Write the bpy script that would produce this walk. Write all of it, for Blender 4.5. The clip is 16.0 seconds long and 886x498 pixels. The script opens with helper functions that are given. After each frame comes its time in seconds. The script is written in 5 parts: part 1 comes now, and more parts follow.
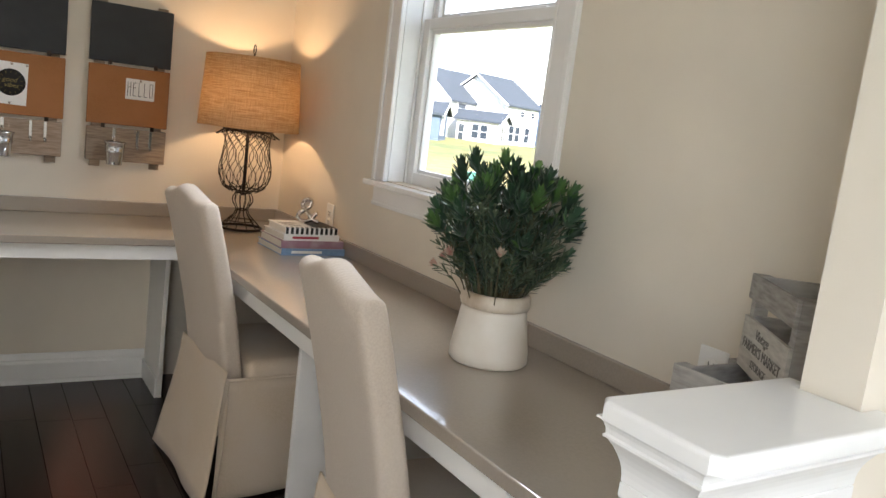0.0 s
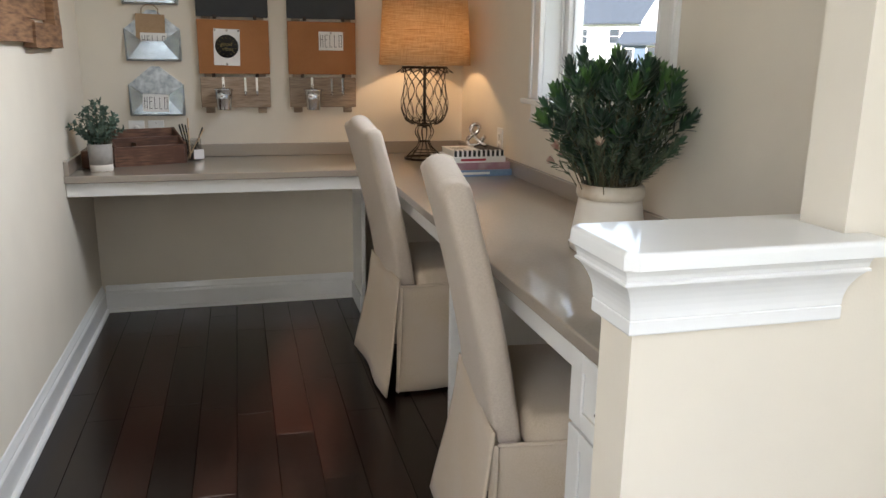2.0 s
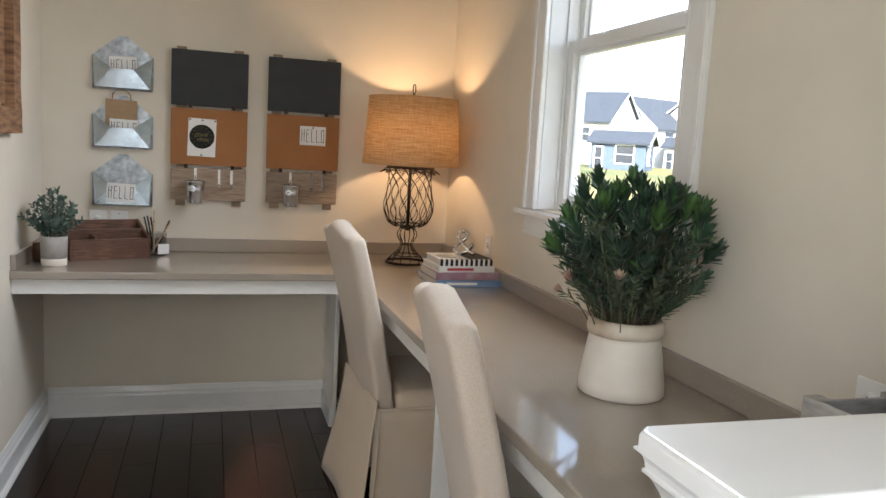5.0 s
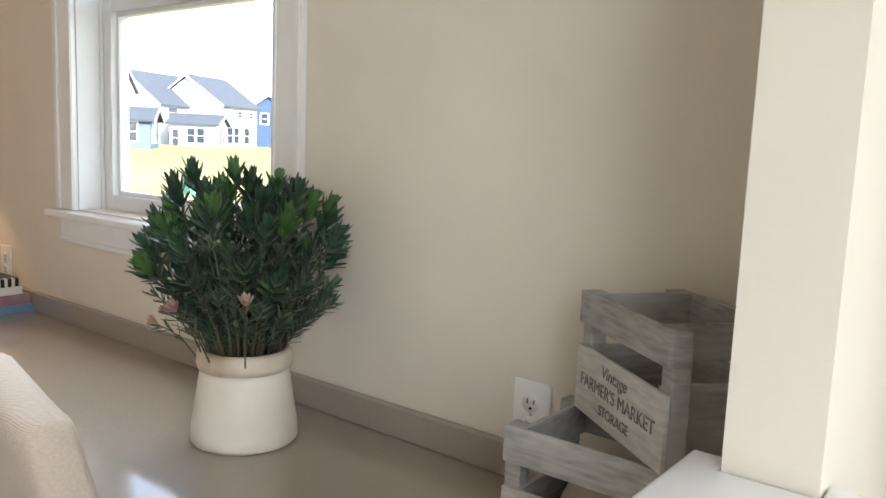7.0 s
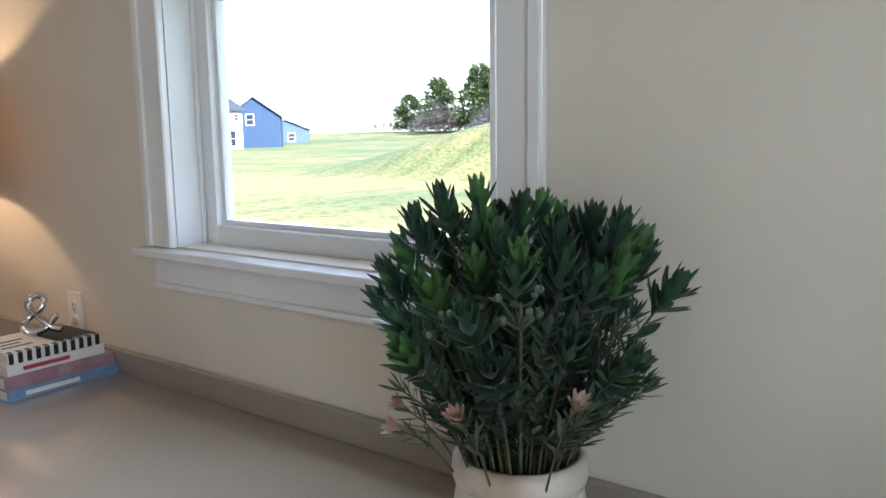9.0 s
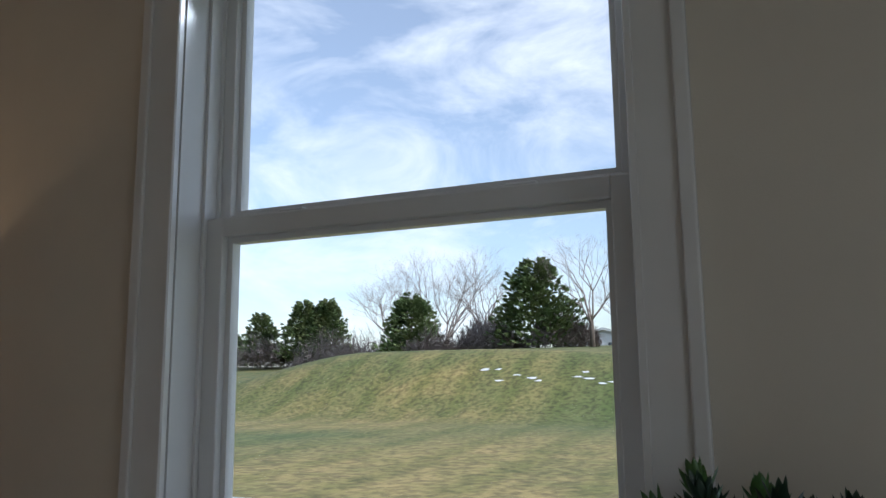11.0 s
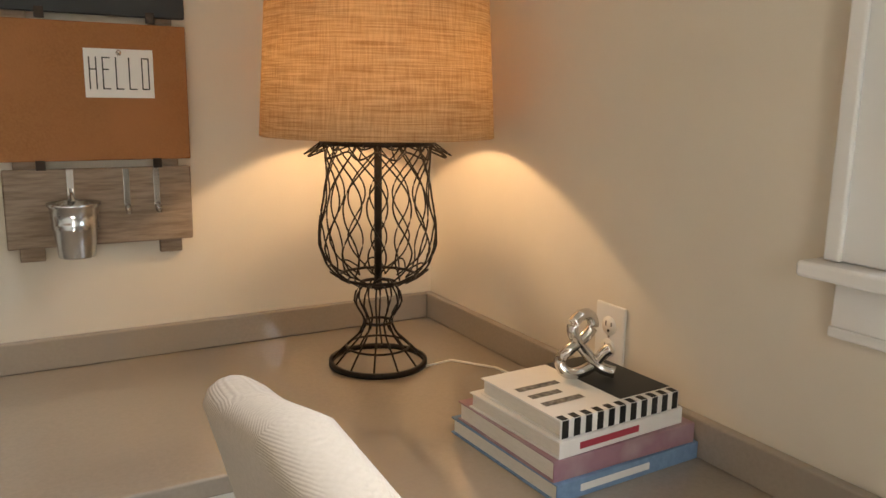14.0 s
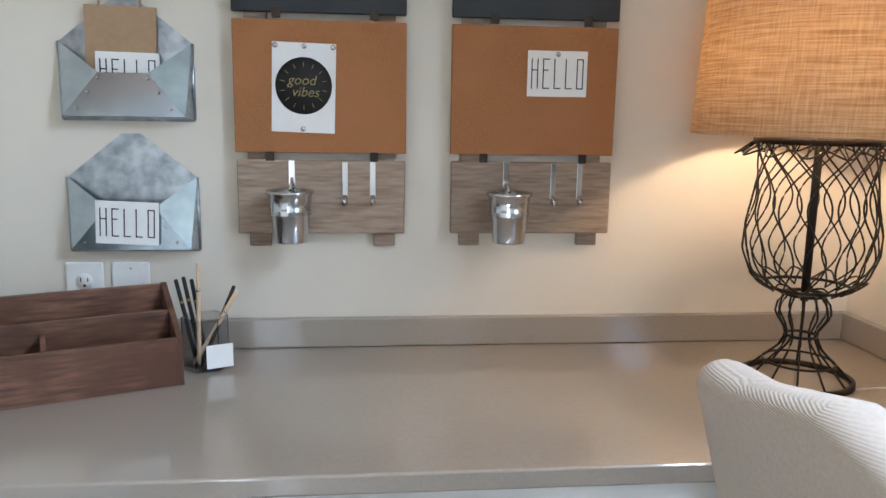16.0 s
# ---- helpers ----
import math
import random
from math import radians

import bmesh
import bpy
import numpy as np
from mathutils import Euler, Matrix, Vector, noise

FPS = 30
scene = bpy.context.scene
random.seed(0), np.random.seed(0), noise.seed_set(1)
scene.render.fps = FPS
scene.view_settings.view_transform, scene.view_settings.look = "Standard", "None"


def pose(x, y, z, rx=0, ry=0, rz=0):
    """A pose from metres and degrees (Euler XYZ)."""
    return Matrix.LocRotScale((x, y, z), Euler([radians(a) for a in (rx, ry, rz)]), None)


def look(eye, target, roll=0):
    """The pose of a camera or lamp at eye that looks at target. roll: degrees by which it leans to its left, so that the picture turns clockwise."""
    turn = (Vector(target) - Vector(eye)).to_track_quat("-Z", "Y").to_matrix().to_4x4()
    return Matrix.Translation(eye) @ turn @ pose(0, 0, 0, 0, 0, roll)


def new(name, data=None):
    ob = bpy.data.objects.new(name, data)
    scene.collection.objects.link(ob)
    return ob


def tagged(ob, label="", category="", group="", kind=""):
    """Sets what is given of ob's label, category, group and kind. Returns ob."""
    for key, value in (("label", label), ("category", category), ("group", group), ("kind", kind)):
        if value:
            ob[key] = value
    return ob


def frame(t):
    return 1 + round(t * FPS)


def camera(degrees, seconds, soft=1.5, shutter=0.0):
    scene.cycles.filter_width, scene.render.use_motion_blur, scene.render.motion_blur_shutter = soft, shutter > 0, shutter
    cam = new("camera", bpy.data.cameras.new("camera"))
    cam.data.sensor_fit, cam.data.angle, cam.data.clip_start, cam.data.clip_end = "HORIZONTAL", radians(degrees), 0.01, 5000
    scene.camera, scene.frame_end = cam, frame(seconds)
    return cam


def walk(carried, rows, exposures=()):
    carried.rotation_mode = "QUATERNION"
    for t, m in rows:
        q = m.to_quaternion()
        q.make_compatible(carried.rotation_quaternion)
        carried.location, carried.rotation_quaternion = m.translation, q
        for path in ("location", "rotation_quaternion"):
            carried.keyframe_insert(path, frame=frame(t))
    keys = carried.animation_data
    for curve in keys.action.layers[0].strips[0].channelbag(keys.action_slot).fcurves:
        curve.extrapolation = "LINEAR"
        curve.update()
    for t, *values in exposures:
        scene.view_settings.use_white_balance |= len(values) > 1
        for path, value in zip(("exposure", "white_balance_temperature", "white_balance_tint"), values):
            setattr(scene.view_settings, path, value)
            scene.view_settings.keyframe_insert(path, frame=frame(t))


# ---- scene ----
cam = camera(59.6, 16.0)
PATH = [
    (0, (-1.337, -3.648, 1.31), (-0.273, -1.981, 1.005), 7.1),
    (0.5, (-1.296, -3.634, 1.283), (-0.527, -1.81, 0.993), 4.7),
    (1, (-1.282, -3.742, 1.256), (-0.694, -1.873, 0.856), 5.6),
    (1.5, (-1.216, -3.872, 1.25), (-0.699, -2.003, 0.761), 2.4),
    (2, (-1.128, -3.952, 1.242), (-0.636, -2.074, 0.762), 0.7),
    (2.5, (-1.118, -3.993, 1.243), (-0.668, -2.107, 0.756), 2.5),
    (3, (-1.099, -3.981, 1.244), (-0.73, -2.072, 0.776), 3.0),
    (5.5, (-1.128, -3.562, 1.301), (-0.388, -1.715, 1.095), 2.9),
    (6, (-1.093, -3.438, 1.294), (-0.135, -1.692, 1.109), 1.5),
    (6.5, (-1.061, -3.377, 1.284), (0.145, -1.802, 1.027), 0.7),
    (7, (-1.09, -3.292, 1.313), (0.473, -2.071, 1.054), 2.4),
    (7.5, (-1.097, -3.202, 1.299), (0.54, -2.095, 0.986), 3.7),
    (8, (-1.053, -3.064, 1.293), (0.571, -1.947, 0.949), 2.7),
    (8.5, (-0.966, -2.878, 1.331), (0.576, -1.645, 1.01), -0.2),
    (9, (-1.016, -2.647, 1.329), (0.558, -1.447, 1.046), -0.9),
    (9.5, (-1.190, -2.432, 1.318), (0.577, -1.495, 1.367), -2.8),
    (9.7, (-1.175, -2.400, 1.322), (0.610, -1.468, 1.455), -3.0),
    (11.8, (-1.085, -1.998, 1.401), (0.703, -1.192, 1.791), 1.5),
    (12, (-1.061, -1.95, 1.390), (0.680, -1.034, 1.745), 1.7),
    (12.5, (-0.945, -1.813, 1.366), (0.645, -0.620, 1.565), 1.0),
    (13, (-0.893, -1.709, 1.325), (0.593, -0.378, 1.317), 1.85),
    (13.5, (-0.867, -1.654, 1.317), (0.404, -0.141, 1.01), 1.2),
    (14, (-0.882, -1.599, 1.278), (0.093, 0.106, 0.896), 0.9),
    (14.5, (-0.933, -1.553, 1.283), (-0.221, 0.272, 0.882), 0.7),
    (15, (-0.964, -1.539, 1.277), (-0.477, 0.356, 0.864), 0.8),
    (15.5, (-0.986, -1.53, 1.269), (-0.703, 0.402, 0.834), 1.0),
    (16, (-1.058, -1.556, 1.238), (-0.854, 0.403, 0.888), 0.9),
]
EXPOSURE = [
    (0.0, 2.3, 6450, 12), (1.0, 2.25, 6000, 11), (2.5, 2.15, 6600, 12), (3.2, 2.15, 6600, 12), (5.3, 2.3, 6350, 12), (6.1, 2.3, 6350, 12), (7.0, 2.5, 6300, 12), (7.9, 2.6, 6050, 11), (8.5, 2.4, 5900, 11), (9.0, 2.15, 5550, 10), (9.7, 1.75, 5600, 10),
    (11.8, -0.32, 6000, 10), (12.2, -0.2, 6400, 10), (12.6, -0.1, 8300, 11), (13.0, 0.45, 12500, 11), (13.6, 1.9, 9600, 12), (14.0, 2.45, 6900, 10), (14.5, 2.65, 5300, 9), (16.0, 2.83, 5400, 8),
]
walk(cam, [(t, look(e, g, r)) for t, e, g, r in PATH], EXPOSURE)

# ---- world, sun, lamps ----
XW, ZC, YS = -1.825, 2.74, -6.2
SUN_EL, SUN_AZ = radians(30), radians(195)
world = bpy.data.worlds.new("sky")
scene.world = world
world.use_nodes = True
wt = world.node_tree
wt.nodes.clear()


def wn(kind, **kw):
    n = wt.nodes.new(kind)
    for k, v in kw.items():
        n.inputs[k].default_value = v
    return n


w_out = wn("ShaderNodeOutputWorld")
w_bg = wn("ShaderNodeBackground", Strength=0.15)
w_sky = wn("ShaderNodeTexSky")
w_sky.sky_type = "NISHITA"
w_sky.sun_disc = False
w_sky.sun_elevation = SUN_EL
w_sky.sun_rotation = SUN_AZ
w_co = wn("ShaderNodeTexCoord")
w_map = wn("ShaderNodeMapping", Rotation=(0.0, 0.5, 0.3), Scale=(1.6, 3.0, 6.0))
w_noise = wn("ShaderNodeTexNoise", Scale=1.7, Detail=9.0, Roughness=0.6, Distortion=0.5)
w_ramp = wn("ShaderNodeValToRGB")
w_ramp.color_ramp.elements[0].position = 0.42
w_ramp.color_ramp.elements[1].position = 0.72
w_ramp.color_ramp.elements[0].color = (0.2, 0.2, 0.2, 1)
w_ramp.color_ramp.elements[1].color = (0.85, 0.85, 0.85, 1)
w_mix = wn("ShaderNodeMixRGB", Color2=(7.0, 7.0, 7.1, 1))
wt.links.new(w_co.outputs["Generated"], w_map.inputs["Vector"])
wt.links.new(w_map.outputs["Vector"], w_noise.inputs["Vector"])
wt.links.new(w_noise.outputs["Fac"], w_ramp.inputs["Fac"])
wt.links.new(w_ramp.outputs["Color"], w_mix.inputs["Fac"])
wt.links.new(w_sky.outputs["Color"], w_mix.inputs["Color1"])
wt.links.new(w_mix.outputs["Color"], w_bg.inputs["Color"])
wt.links.new(w_bg.outputs["Background"], w_out.inputs["Surface"])

sun = new("sun", bpy.data.lights.new("sun", "SUN"))
sun.data.energy, sun.data.angle, sun.data.color = 4.0, radians(3), (1.0, 0.93, 0.84)
to_sun = Vector((math.sin(SUN_AZ) * math.cos(SUN_EL), math.cos(SUN_AZ) * math.cos(SUN_EL), math.sin(SUN_EL)))
sun.matrix_world = look(to_sun * 30, (0, 0, 0))

# fill lamps added at the hall's invented tall windows, behind the half wall
for lname, lx, ly, energy in (("hall_east_fill", -0.03, -5.0, 3.2), ("hall_west_fill", XW + 0.03, -4.5, 3.6)):
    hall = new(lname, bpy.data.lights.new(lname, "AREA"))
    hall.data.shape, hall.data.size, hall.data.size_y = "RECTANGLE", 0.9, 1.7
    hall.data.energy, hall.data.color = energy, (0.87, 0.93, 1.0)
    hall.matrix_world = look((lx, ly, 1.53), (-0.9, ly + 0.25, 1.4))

# area lamp added out of view at the desk window's head, boosting the sky's light
sky_fill = new("window_fill", bpy.data.lights.new("window_fill", "AREA"))
sky_fill.data.shape, sky_fill.data.size, sky_fill.data.size_y = "RECTANGLE", 0.80, 0.13
sky_fill.data.energy, sky_fill.data.color = 3.7, (0.88, 0.94, 1.0)
sky_fill.data.spread = radians(110)
sky_fill.matrix_world = look((0.06, -1.548, 2.17), (-1.5, -1.7, 1.2))

bulb = new("lamp_bulb_light", bpy.data.lights.new("lamp_bulb_light", "POINT"))
bulb.data.energy, bulb.data.color, bulb.data.shadow_soft_size = 1.85, (1.0, 0.64, 0.34), 0.03
bulb.location = (-0.262, -0.262, 1.36)

# ---- materials ----


def material(name, color, rough=0.6, metal=0.0, color2=None, scale=30.0, detail=4.0, bump=0.0, bump_scale=None, stretch=(1, 1, 1),
             spread=0.0, coords="Object", big=None, big_scale=2.0, sheen=0.0, coat=0.0, rough2=None, wave=None):
    """A principled surface with grain at one scale, stains at a larger one, and relief."""
    m = bpy.data.materials.new(name)
    m.use_nodes = True
    t = m.node_tree
    p = t.nodes["Principled BSDF"]
    p.inputs["Roughness"].default_value = rough
    p.inputs["Metallic"].default_value = metal
    p.inputs["Coat Weight"].default_value = coat
    p.inputs["Coat Roughness"].default_value = 0.06
    p.inputs["Coat IOR"].default_value = 1.55
    p.inputs["Sheen Weight"].default_value = sheen
    co = t.nodes.new("ShaderNodeTexCoord")
    mp = t.nodes.new("ShaderNodeMapping")
    mp.inputs["Scale"].default_value = stretch
    t.links.new(co.outputs[coords], mp.inputs["Vector"])
    n = t.nodes.new("ShaderNodeTexNoise")
    n.inputs["Scale"].default_value = scale
    n.inputs["Detail"].default_value = detail
    t.links.new(mp.outputs["Vector"], n.inputs["Vector"])
    c2 = color2 or tuple(c * 0.88 for c in color)
    mix = t.nodes.new("ShaderNodeMixRGB")
    mix.inputs["Color1"].default_value = (*color, 1)
    mix.inputs["Color2"].default_value = (*c2, 1)
    ramp = t.nodes.new("ShaderNodeValToRGB")
    ramp.color_ramp.elements[0].position = 0.35
    ramp.color_ramp.elements[1].position = 0.68
    t.links.new(n.outputs["Fac"], ramp.inputs["Fac"])
    t.links.new(ramp.outputs["Color"], mix.inputs["Fac"])
    last = mix.outputs["Color"]
    if big:
        n2 = t.nodes.new("ShaderNodeTexNoise")
        n2.inputs["Scale"].default_value = big_scale
        n2.inputs["Detail"].default_value = 3.0
        t.links.new(co.outputs[coords], n2.inputs["Vector"])
        r2 = t.nodes.new("ShaderNodeValToRGB")
        r2.color_ramp.elements[0].position = 0.42
        r2.color_ramp.elements[1].position = 0.66
        t.links.new(n2.outputs["Fac"], r2.inputs["Fac"])
        m2 = t.nodes.new("ShaderNodeMixRGB")
        m2.inputs["Color2"].default_value = (*big, 1)
        t.links.new(r2.outputs["Color"], m2.inputs["Fac"])
        t.links.new(last, m2.inputs["Color1"])
        last = m2.outputs["Color"]
    if spread:
        info = t.nodes.new("ShaderNodeObjectInfo")
        hsv = t.nodes.new("ShaderNodeHueSaturation")
        mr = t.nodes.new("ShaderNodeMapRange")
        mr.inputs["To Min"].default_value = 1 - spread
        mr.inputs["To Max"].default_value = 1 + spread
        t.links.new(info.outputs["Random"], mr.inputs["Value"])
        t.links.new(mr.outputs["Result"], hsv.inputs["Value"])
        t.links.new(last, hsv.inputs["Color"])
        last = hsv.outputs["Color"]
    t.links.new(last, p.inputs["Base Color"])
    if rough2 is not None:
        rr = t.nodes.new("ShaderNodeMapRange")
        rr.inputs["To Min"].default_value = rough
        rr.inputs["To Max"].default_value = rough2
        t.links.new(n.outputs["Fac"], rr.inputs["Value"])
        t.links.new(rr.outputs["Result"], p.inputs["Roughness"])
    if bump:
        b = t.nodes.new("ShaderNodeBump")
        b.inputs["Strength"].default_value = bump
        b.inputs["Distance"].default_value = 0.002
        src = n.outputs["Fac"]
        if wave:
            wv = t.nodes.new("ShaderNodeTexWave")
            wv.bands_direction = wave[0]
            wv.inputs["Scale"].default_value = wave[1]
            wv.inputs["Distortion"].default_value = wave[2]
            t.links.new(co.outputs[coords], wv.inputs["Vector"])
            src = wv.outputs["Fac"]
        elif bump_scale:
            n3 = t.nodes.new("ShaderNodeTexNoise")
            n3.inputs["Scale"].default_value = bump_scale
            n3.inputs["Detail"].default_value = 5.0
            t.links.new(mp.outputs["Vector"], n3.inputs["Vector"])
            src = n3.outputs["Fac"]
        t.links.new(src, b.inputs["Height"])
        t.links.new(b.outputs["Normal"], p.inputs["Normal"])
    return m


M_WALL = material("wall_paint", (0.72, 0.66, 0.56), 0.75, color2=(0.69, 0.63, 0.535), scale=5, bump=0.12, bump_scale=240)
M_CEIL = material("ceiling_paint", (0.80, 0.79, 0.76), 0.9, scale=6, bump=0.1, bump_scale=200)
M_TRIM = material("white_trim_paint", (0.80, 0.80, 0.79), 0.38, coat=0.55, color2=(0.77, 0.77, 0.76), scale=9, bump=0.03, bump_scale=120)
M_CABINET = material("cabinet_paint", (0.76, 0.75, 0.72), 0.4, color2=(0.73, 0.72, 0.69), scale=9, bump=0.03, bump_scale=120)
M_QUARTZ = material("taupe_quartz", (0.335, 0.285, 0.235), 0.26, coat=1.0, color2=(0.305, 0.26, 0.213), scale=160, detail=6, big=(0.32, 0.272, 0.225), big_scale=3, rough2=0.34)
M_FLOOR = material("dark_stained_oak", (0.016, 0.0056, 0.0036), 0.20, color2=(0.010, 0.0038, 0.0026), scale=3, detail=5, stretch=(7, 1, 1), bump=0.0, spread=0.55, rough2=0.27)
M_GAP = material("floor_joint", (0.008, 0.005, 0.004), 0.8)
M_FABRIC = material("ribbed_linen", (0.55, 0.475, 0.40), 0.95, color2=(0.49, 0.42, 0.345), scale=220, bump=0.22, wave=("Z", 170, 0.7), sheen=0.08, big=(0.52, 0.455, 0.385), big_scale=3)
M_SKIRT = material("plain_linen", (0.60, 0.49, 0.365), 0.95, color2=(0.53, 0.43, 0.315), scale=260, bump=0.4, sheen=0.2, big=(0.57, 0.48, 0.38), big_scale=5)
M_CORK = material("orange_brown_cork", (0.36, 0.158, 0.056), 0.9, color2=(0.31, 0.132, 0.046), scale=260, detail=6, bump=0.5, big=(0.37, 0.16, 0.06), big_scale=7)
M_CHALK = material("black_chalkboard", (0.012, 0.014, 0.017), 0.55, color2=(0.02, 0.022, 0.025), scale=12)
M_BARN = material("weathered_barnwood", (0.37, 0.285, 0.215), 0.85, color2=(0.23, 0.165, 0.115), scale=16, detail=8, stretch=(1.2, 1, 11), bump=0.7, spread=0.12)
M_GALV = material("galvanized_steel", (0.50, 0.54, 0.57), 0.20, metal=1.0, color2=(0.27, 0.30, 0.33), scale=38, detail=5, bump=0.06, rough2=0.5)
M_STEEL = material("bright_folded_steel", (0.49, 0.56, 0.61), 0.14, metal=1.0, color2=(0.37, 0.43, 0.48), scale=24, bump=0.03, rough2=0.28)
M_TIN = material("shiny_tinplate", (0.66, 0.69, 0.72), 0.17, metal=1.0, color2=(0.50, 0.53, 0.56), scale=9, stretch=(3, 3, 0.3), rough2=0.26)
M_CHROME = material("polished_steel", (0.72, 0.72, 0.72), 0.14, metal=1.0, color2=(0.6, 0.6, 0.6), scale=20)
M_IRON = material("black_iron_wire", (0.018, 0.015, 0.013), 0.5, metal=0.6, color2=(0.035, 0.026, 0.02), scale=60, bump=0.3)
M_CERAMIC = material("chalky_white_ceramic", (0.74, 0.70, 0.63), 0.5, color2=(0.70, 0.655, 0.58), scale=20, bump=0.15, bump_scale=40, big=(0.66, 0.60, 0.52), big_scale=6)
M_RIM = material("worn_rim_glaze", (0.70, 0.64, 0.55), 0.55, color2=(0.60, 0.53, 0.43), scale=26, big=(0.40, 0.31, 0.22), big_scale=9, bump=0.3)
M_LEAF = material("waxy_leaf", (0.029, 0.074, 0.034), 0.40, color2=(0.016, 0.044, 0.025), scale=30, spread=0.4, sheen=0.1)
M_LEAF_TIP = material("pale_leaf", (0.085, 0.180, 0.045), 0.42, color2=(0.045, 0.110, 0.036), scale=30, spread=0.3)
M_NEEDLE = material("grey_green_needle", (0.115, 0.15, 0.085), 0.6, color2=(0.07, 0.10, 0.055), scale=30, spread=0.25)
M_BLOSSOM = material("pink_cream_petal", (0.55, 0.47, 0.36), 0.6, color2=(0.36, 0.13, 0.11), scale=45)
M_STEM = material("woody_stem", (0.10, 0.075, 0.04), 0.8, color2=(0.06, 0.07, 0.03), scale=40)
M_EUCA = material("eucalyptus_leaf", (0.115, 0.175, 0.135), 0.6, color2=(0.075, 0.125, 0.095), scale=30, spread=0.25)
M_CRATE = material("whitewashed_grey_wood", (0.40, 0.385, 0.36), 0.85, color2=(0.25, 0.238, 0.222), scale=12, detail=8, stretch=(2, 2, 12), bump=0.5, spread=0.12, big=(0.47, 0.455, 0.43), big_scale=9)
M_CRATE_FRONT = material("whitewashed_panel", (0.56, 0.535, 0.49), 0.8, color2=(0.42, 0.40, 0.365), scale=14, detail=7, stretch=(2, 2, 10), bump=0.35)
M_INK = material("grey_ink", (0.075, 0.07, 0.065), 0.8, color2=(0.30, 0.285, 0.26), scale=150, detail=6)
M_BOX = material("reddish_walnut", (0.19, 0.092, 0.052), 0.42, color2=(0.058, 0.026, 0.016), scale=13, detail=8, stretch=(1, 1, 9), big=(0.085, 0.035, 0.02), big_scale=11, bump=0.3, spread=0.15)
M_RUSTIC = material("rough_reclaimed_wood", (0.30, 0.165, 0.085), 0.85, color2=(0.115, 0.055, 0.028), scale=11, detail=9, stretch=(1, 1, 7), bump=1.0)
M_PAPER = material("white_card", (0.82, 0.81, 0.79), 0.85, color2=(0.80, 0.79, 0.77), scale=60)
M_BLACK = material("black_print", (0.012, 0.012, 0.012), 0.7, scale=30)
M_GOLD = material("gold_print", (0.26, 0.20, 0.06), 0.5, scale=30)
M_KRAFT = material("kraft_paper", (0.40, 0.27, 0.16), 0.9, color2=(0.36, 0.24, 0.14), scale=90, bump=0.2)
M_PLASTIC = material("white_plastic", (0.82, 0.81, 0.78), 0.35, color2=(0.80, 0.79, 0.76), scale=40)
M_SLOT = material("dark_slot", (0.02, 0.02, 0.02), 0.7)
M_BRONZE = material("oil_rubbed_bronze", (0.03, 0.024, 0.02), 0.4, metal=0.8, color2=(0.06, 0.04, 0.03), scale=40)
M_SILVER = material("silver_leaf", (0.80, 0.79, 0.77), 0.16, metal=1.0, color2=(0.62, 0.60, 0.58), scale=40, bump=0.15)
M_BLUE = material("blue_cloth_cover", (0.20, 0.32, 0.50), 0.6, color2=(0.16, 0.27, 0.44), scale=120)
M_MAUVE = material("mauve_cover", (0.36, 0.20, 0.25), 0.5, color2=(0.26, 0.13, 0.17), scale=14, big=(0.45, 0.33, 0.36), big_scale=14)
M_PAGES = material("page_edges", (0.76, 0.73, 0.67), 0.85, color2=(0.66, 0.63, 0.57), scale=60, stretch=(1, 1, 30))
M_PEACH = material("concrete_pot", (0.44, 0.42, 0.39), 0.85, color2=(0.37, 0.355, 0.33), scale=40, bump=0.2)
M_PENCIL = material("natural_pencil", (0.62, 0.45, 0.28), 0.6, scale=60)
M_VINYL = material("white_vinyl_sash", (0.78, 0.79, 0.79), 0.32, color2=(0.76, 0.77, 0.77), scale=12)

M_SHADE = bpy.data.materials.new("burlap_shade")
M_SHADE.use_nodes = True
_t = M_SHADE.node_tree
_p = _t.nodes["Principled BSDF"]
_o = _t.nodes["Material Output"]
_co = _t.nodes.new("ShaderNodeTexCoord")
_fac = []
for _scale in ((1, 1, 34), (26, 26, 1.2)):
    _mp = _t.nodes.new("ShaderNodeMapping")
    _mp.inputs["Scale"].default_value = _scale
    _n = _t.nodes.new("ShaderNodeTexNoise")
    _n.inputs["Scale"].default_value = 13.0
    _n.inputs["Detail"].default_value = 6.0
    _t.links.new(_co.outputs["Object"], _mp.inputs["Vector"])
    _t.links.new(_mp.outputs["Vector"], _n.inputs["Vector"])
    _fac.append(_n)
_add = _t.nodes.new("ShaderNodeMath")
_add.operation = "MULTIPLY_ADD"
_add.inputs[1].default_value = 0.6
_t.links.new(_fac[1].outputs["Fac"], _add.inputs[0])
_t.links.new(_fac[0].outputs["Fac"], _add.inputs[2])
_r = _t.nodes.new("ShaderNodeValToRGB")
_r.color_ramp.elements[0].position, _r.color_ramp.elements[1].position = 0.55, 1.0
_r.color_ramp.elements[0].color, _r.color_ramp.elements[1].color = (0.36, 0.24, 0.13, 1), (0.66, 0.52, 0.34, 1)
_t.links.new(_add.outputs["Value"], _r.inputs["Fac"])
_tr = _t.nodes.new("ShaderNodeBsdfTranslucent")
_mix = _t.nodes.new("ShaderNodeMixShader")
_mix.inputs["Fac"].default_value = 0.5
_p.inputs["Roughness"].default_value = 0.95
_b = _t.nodes.new("ShaderNodeBump")
_b.inputs["Strength"].default_value, _b.inputs["Distance"].default_value = 0.5, 0.001
_t.links.new(_add.outputs["Value"], _b.inputs["Height"])
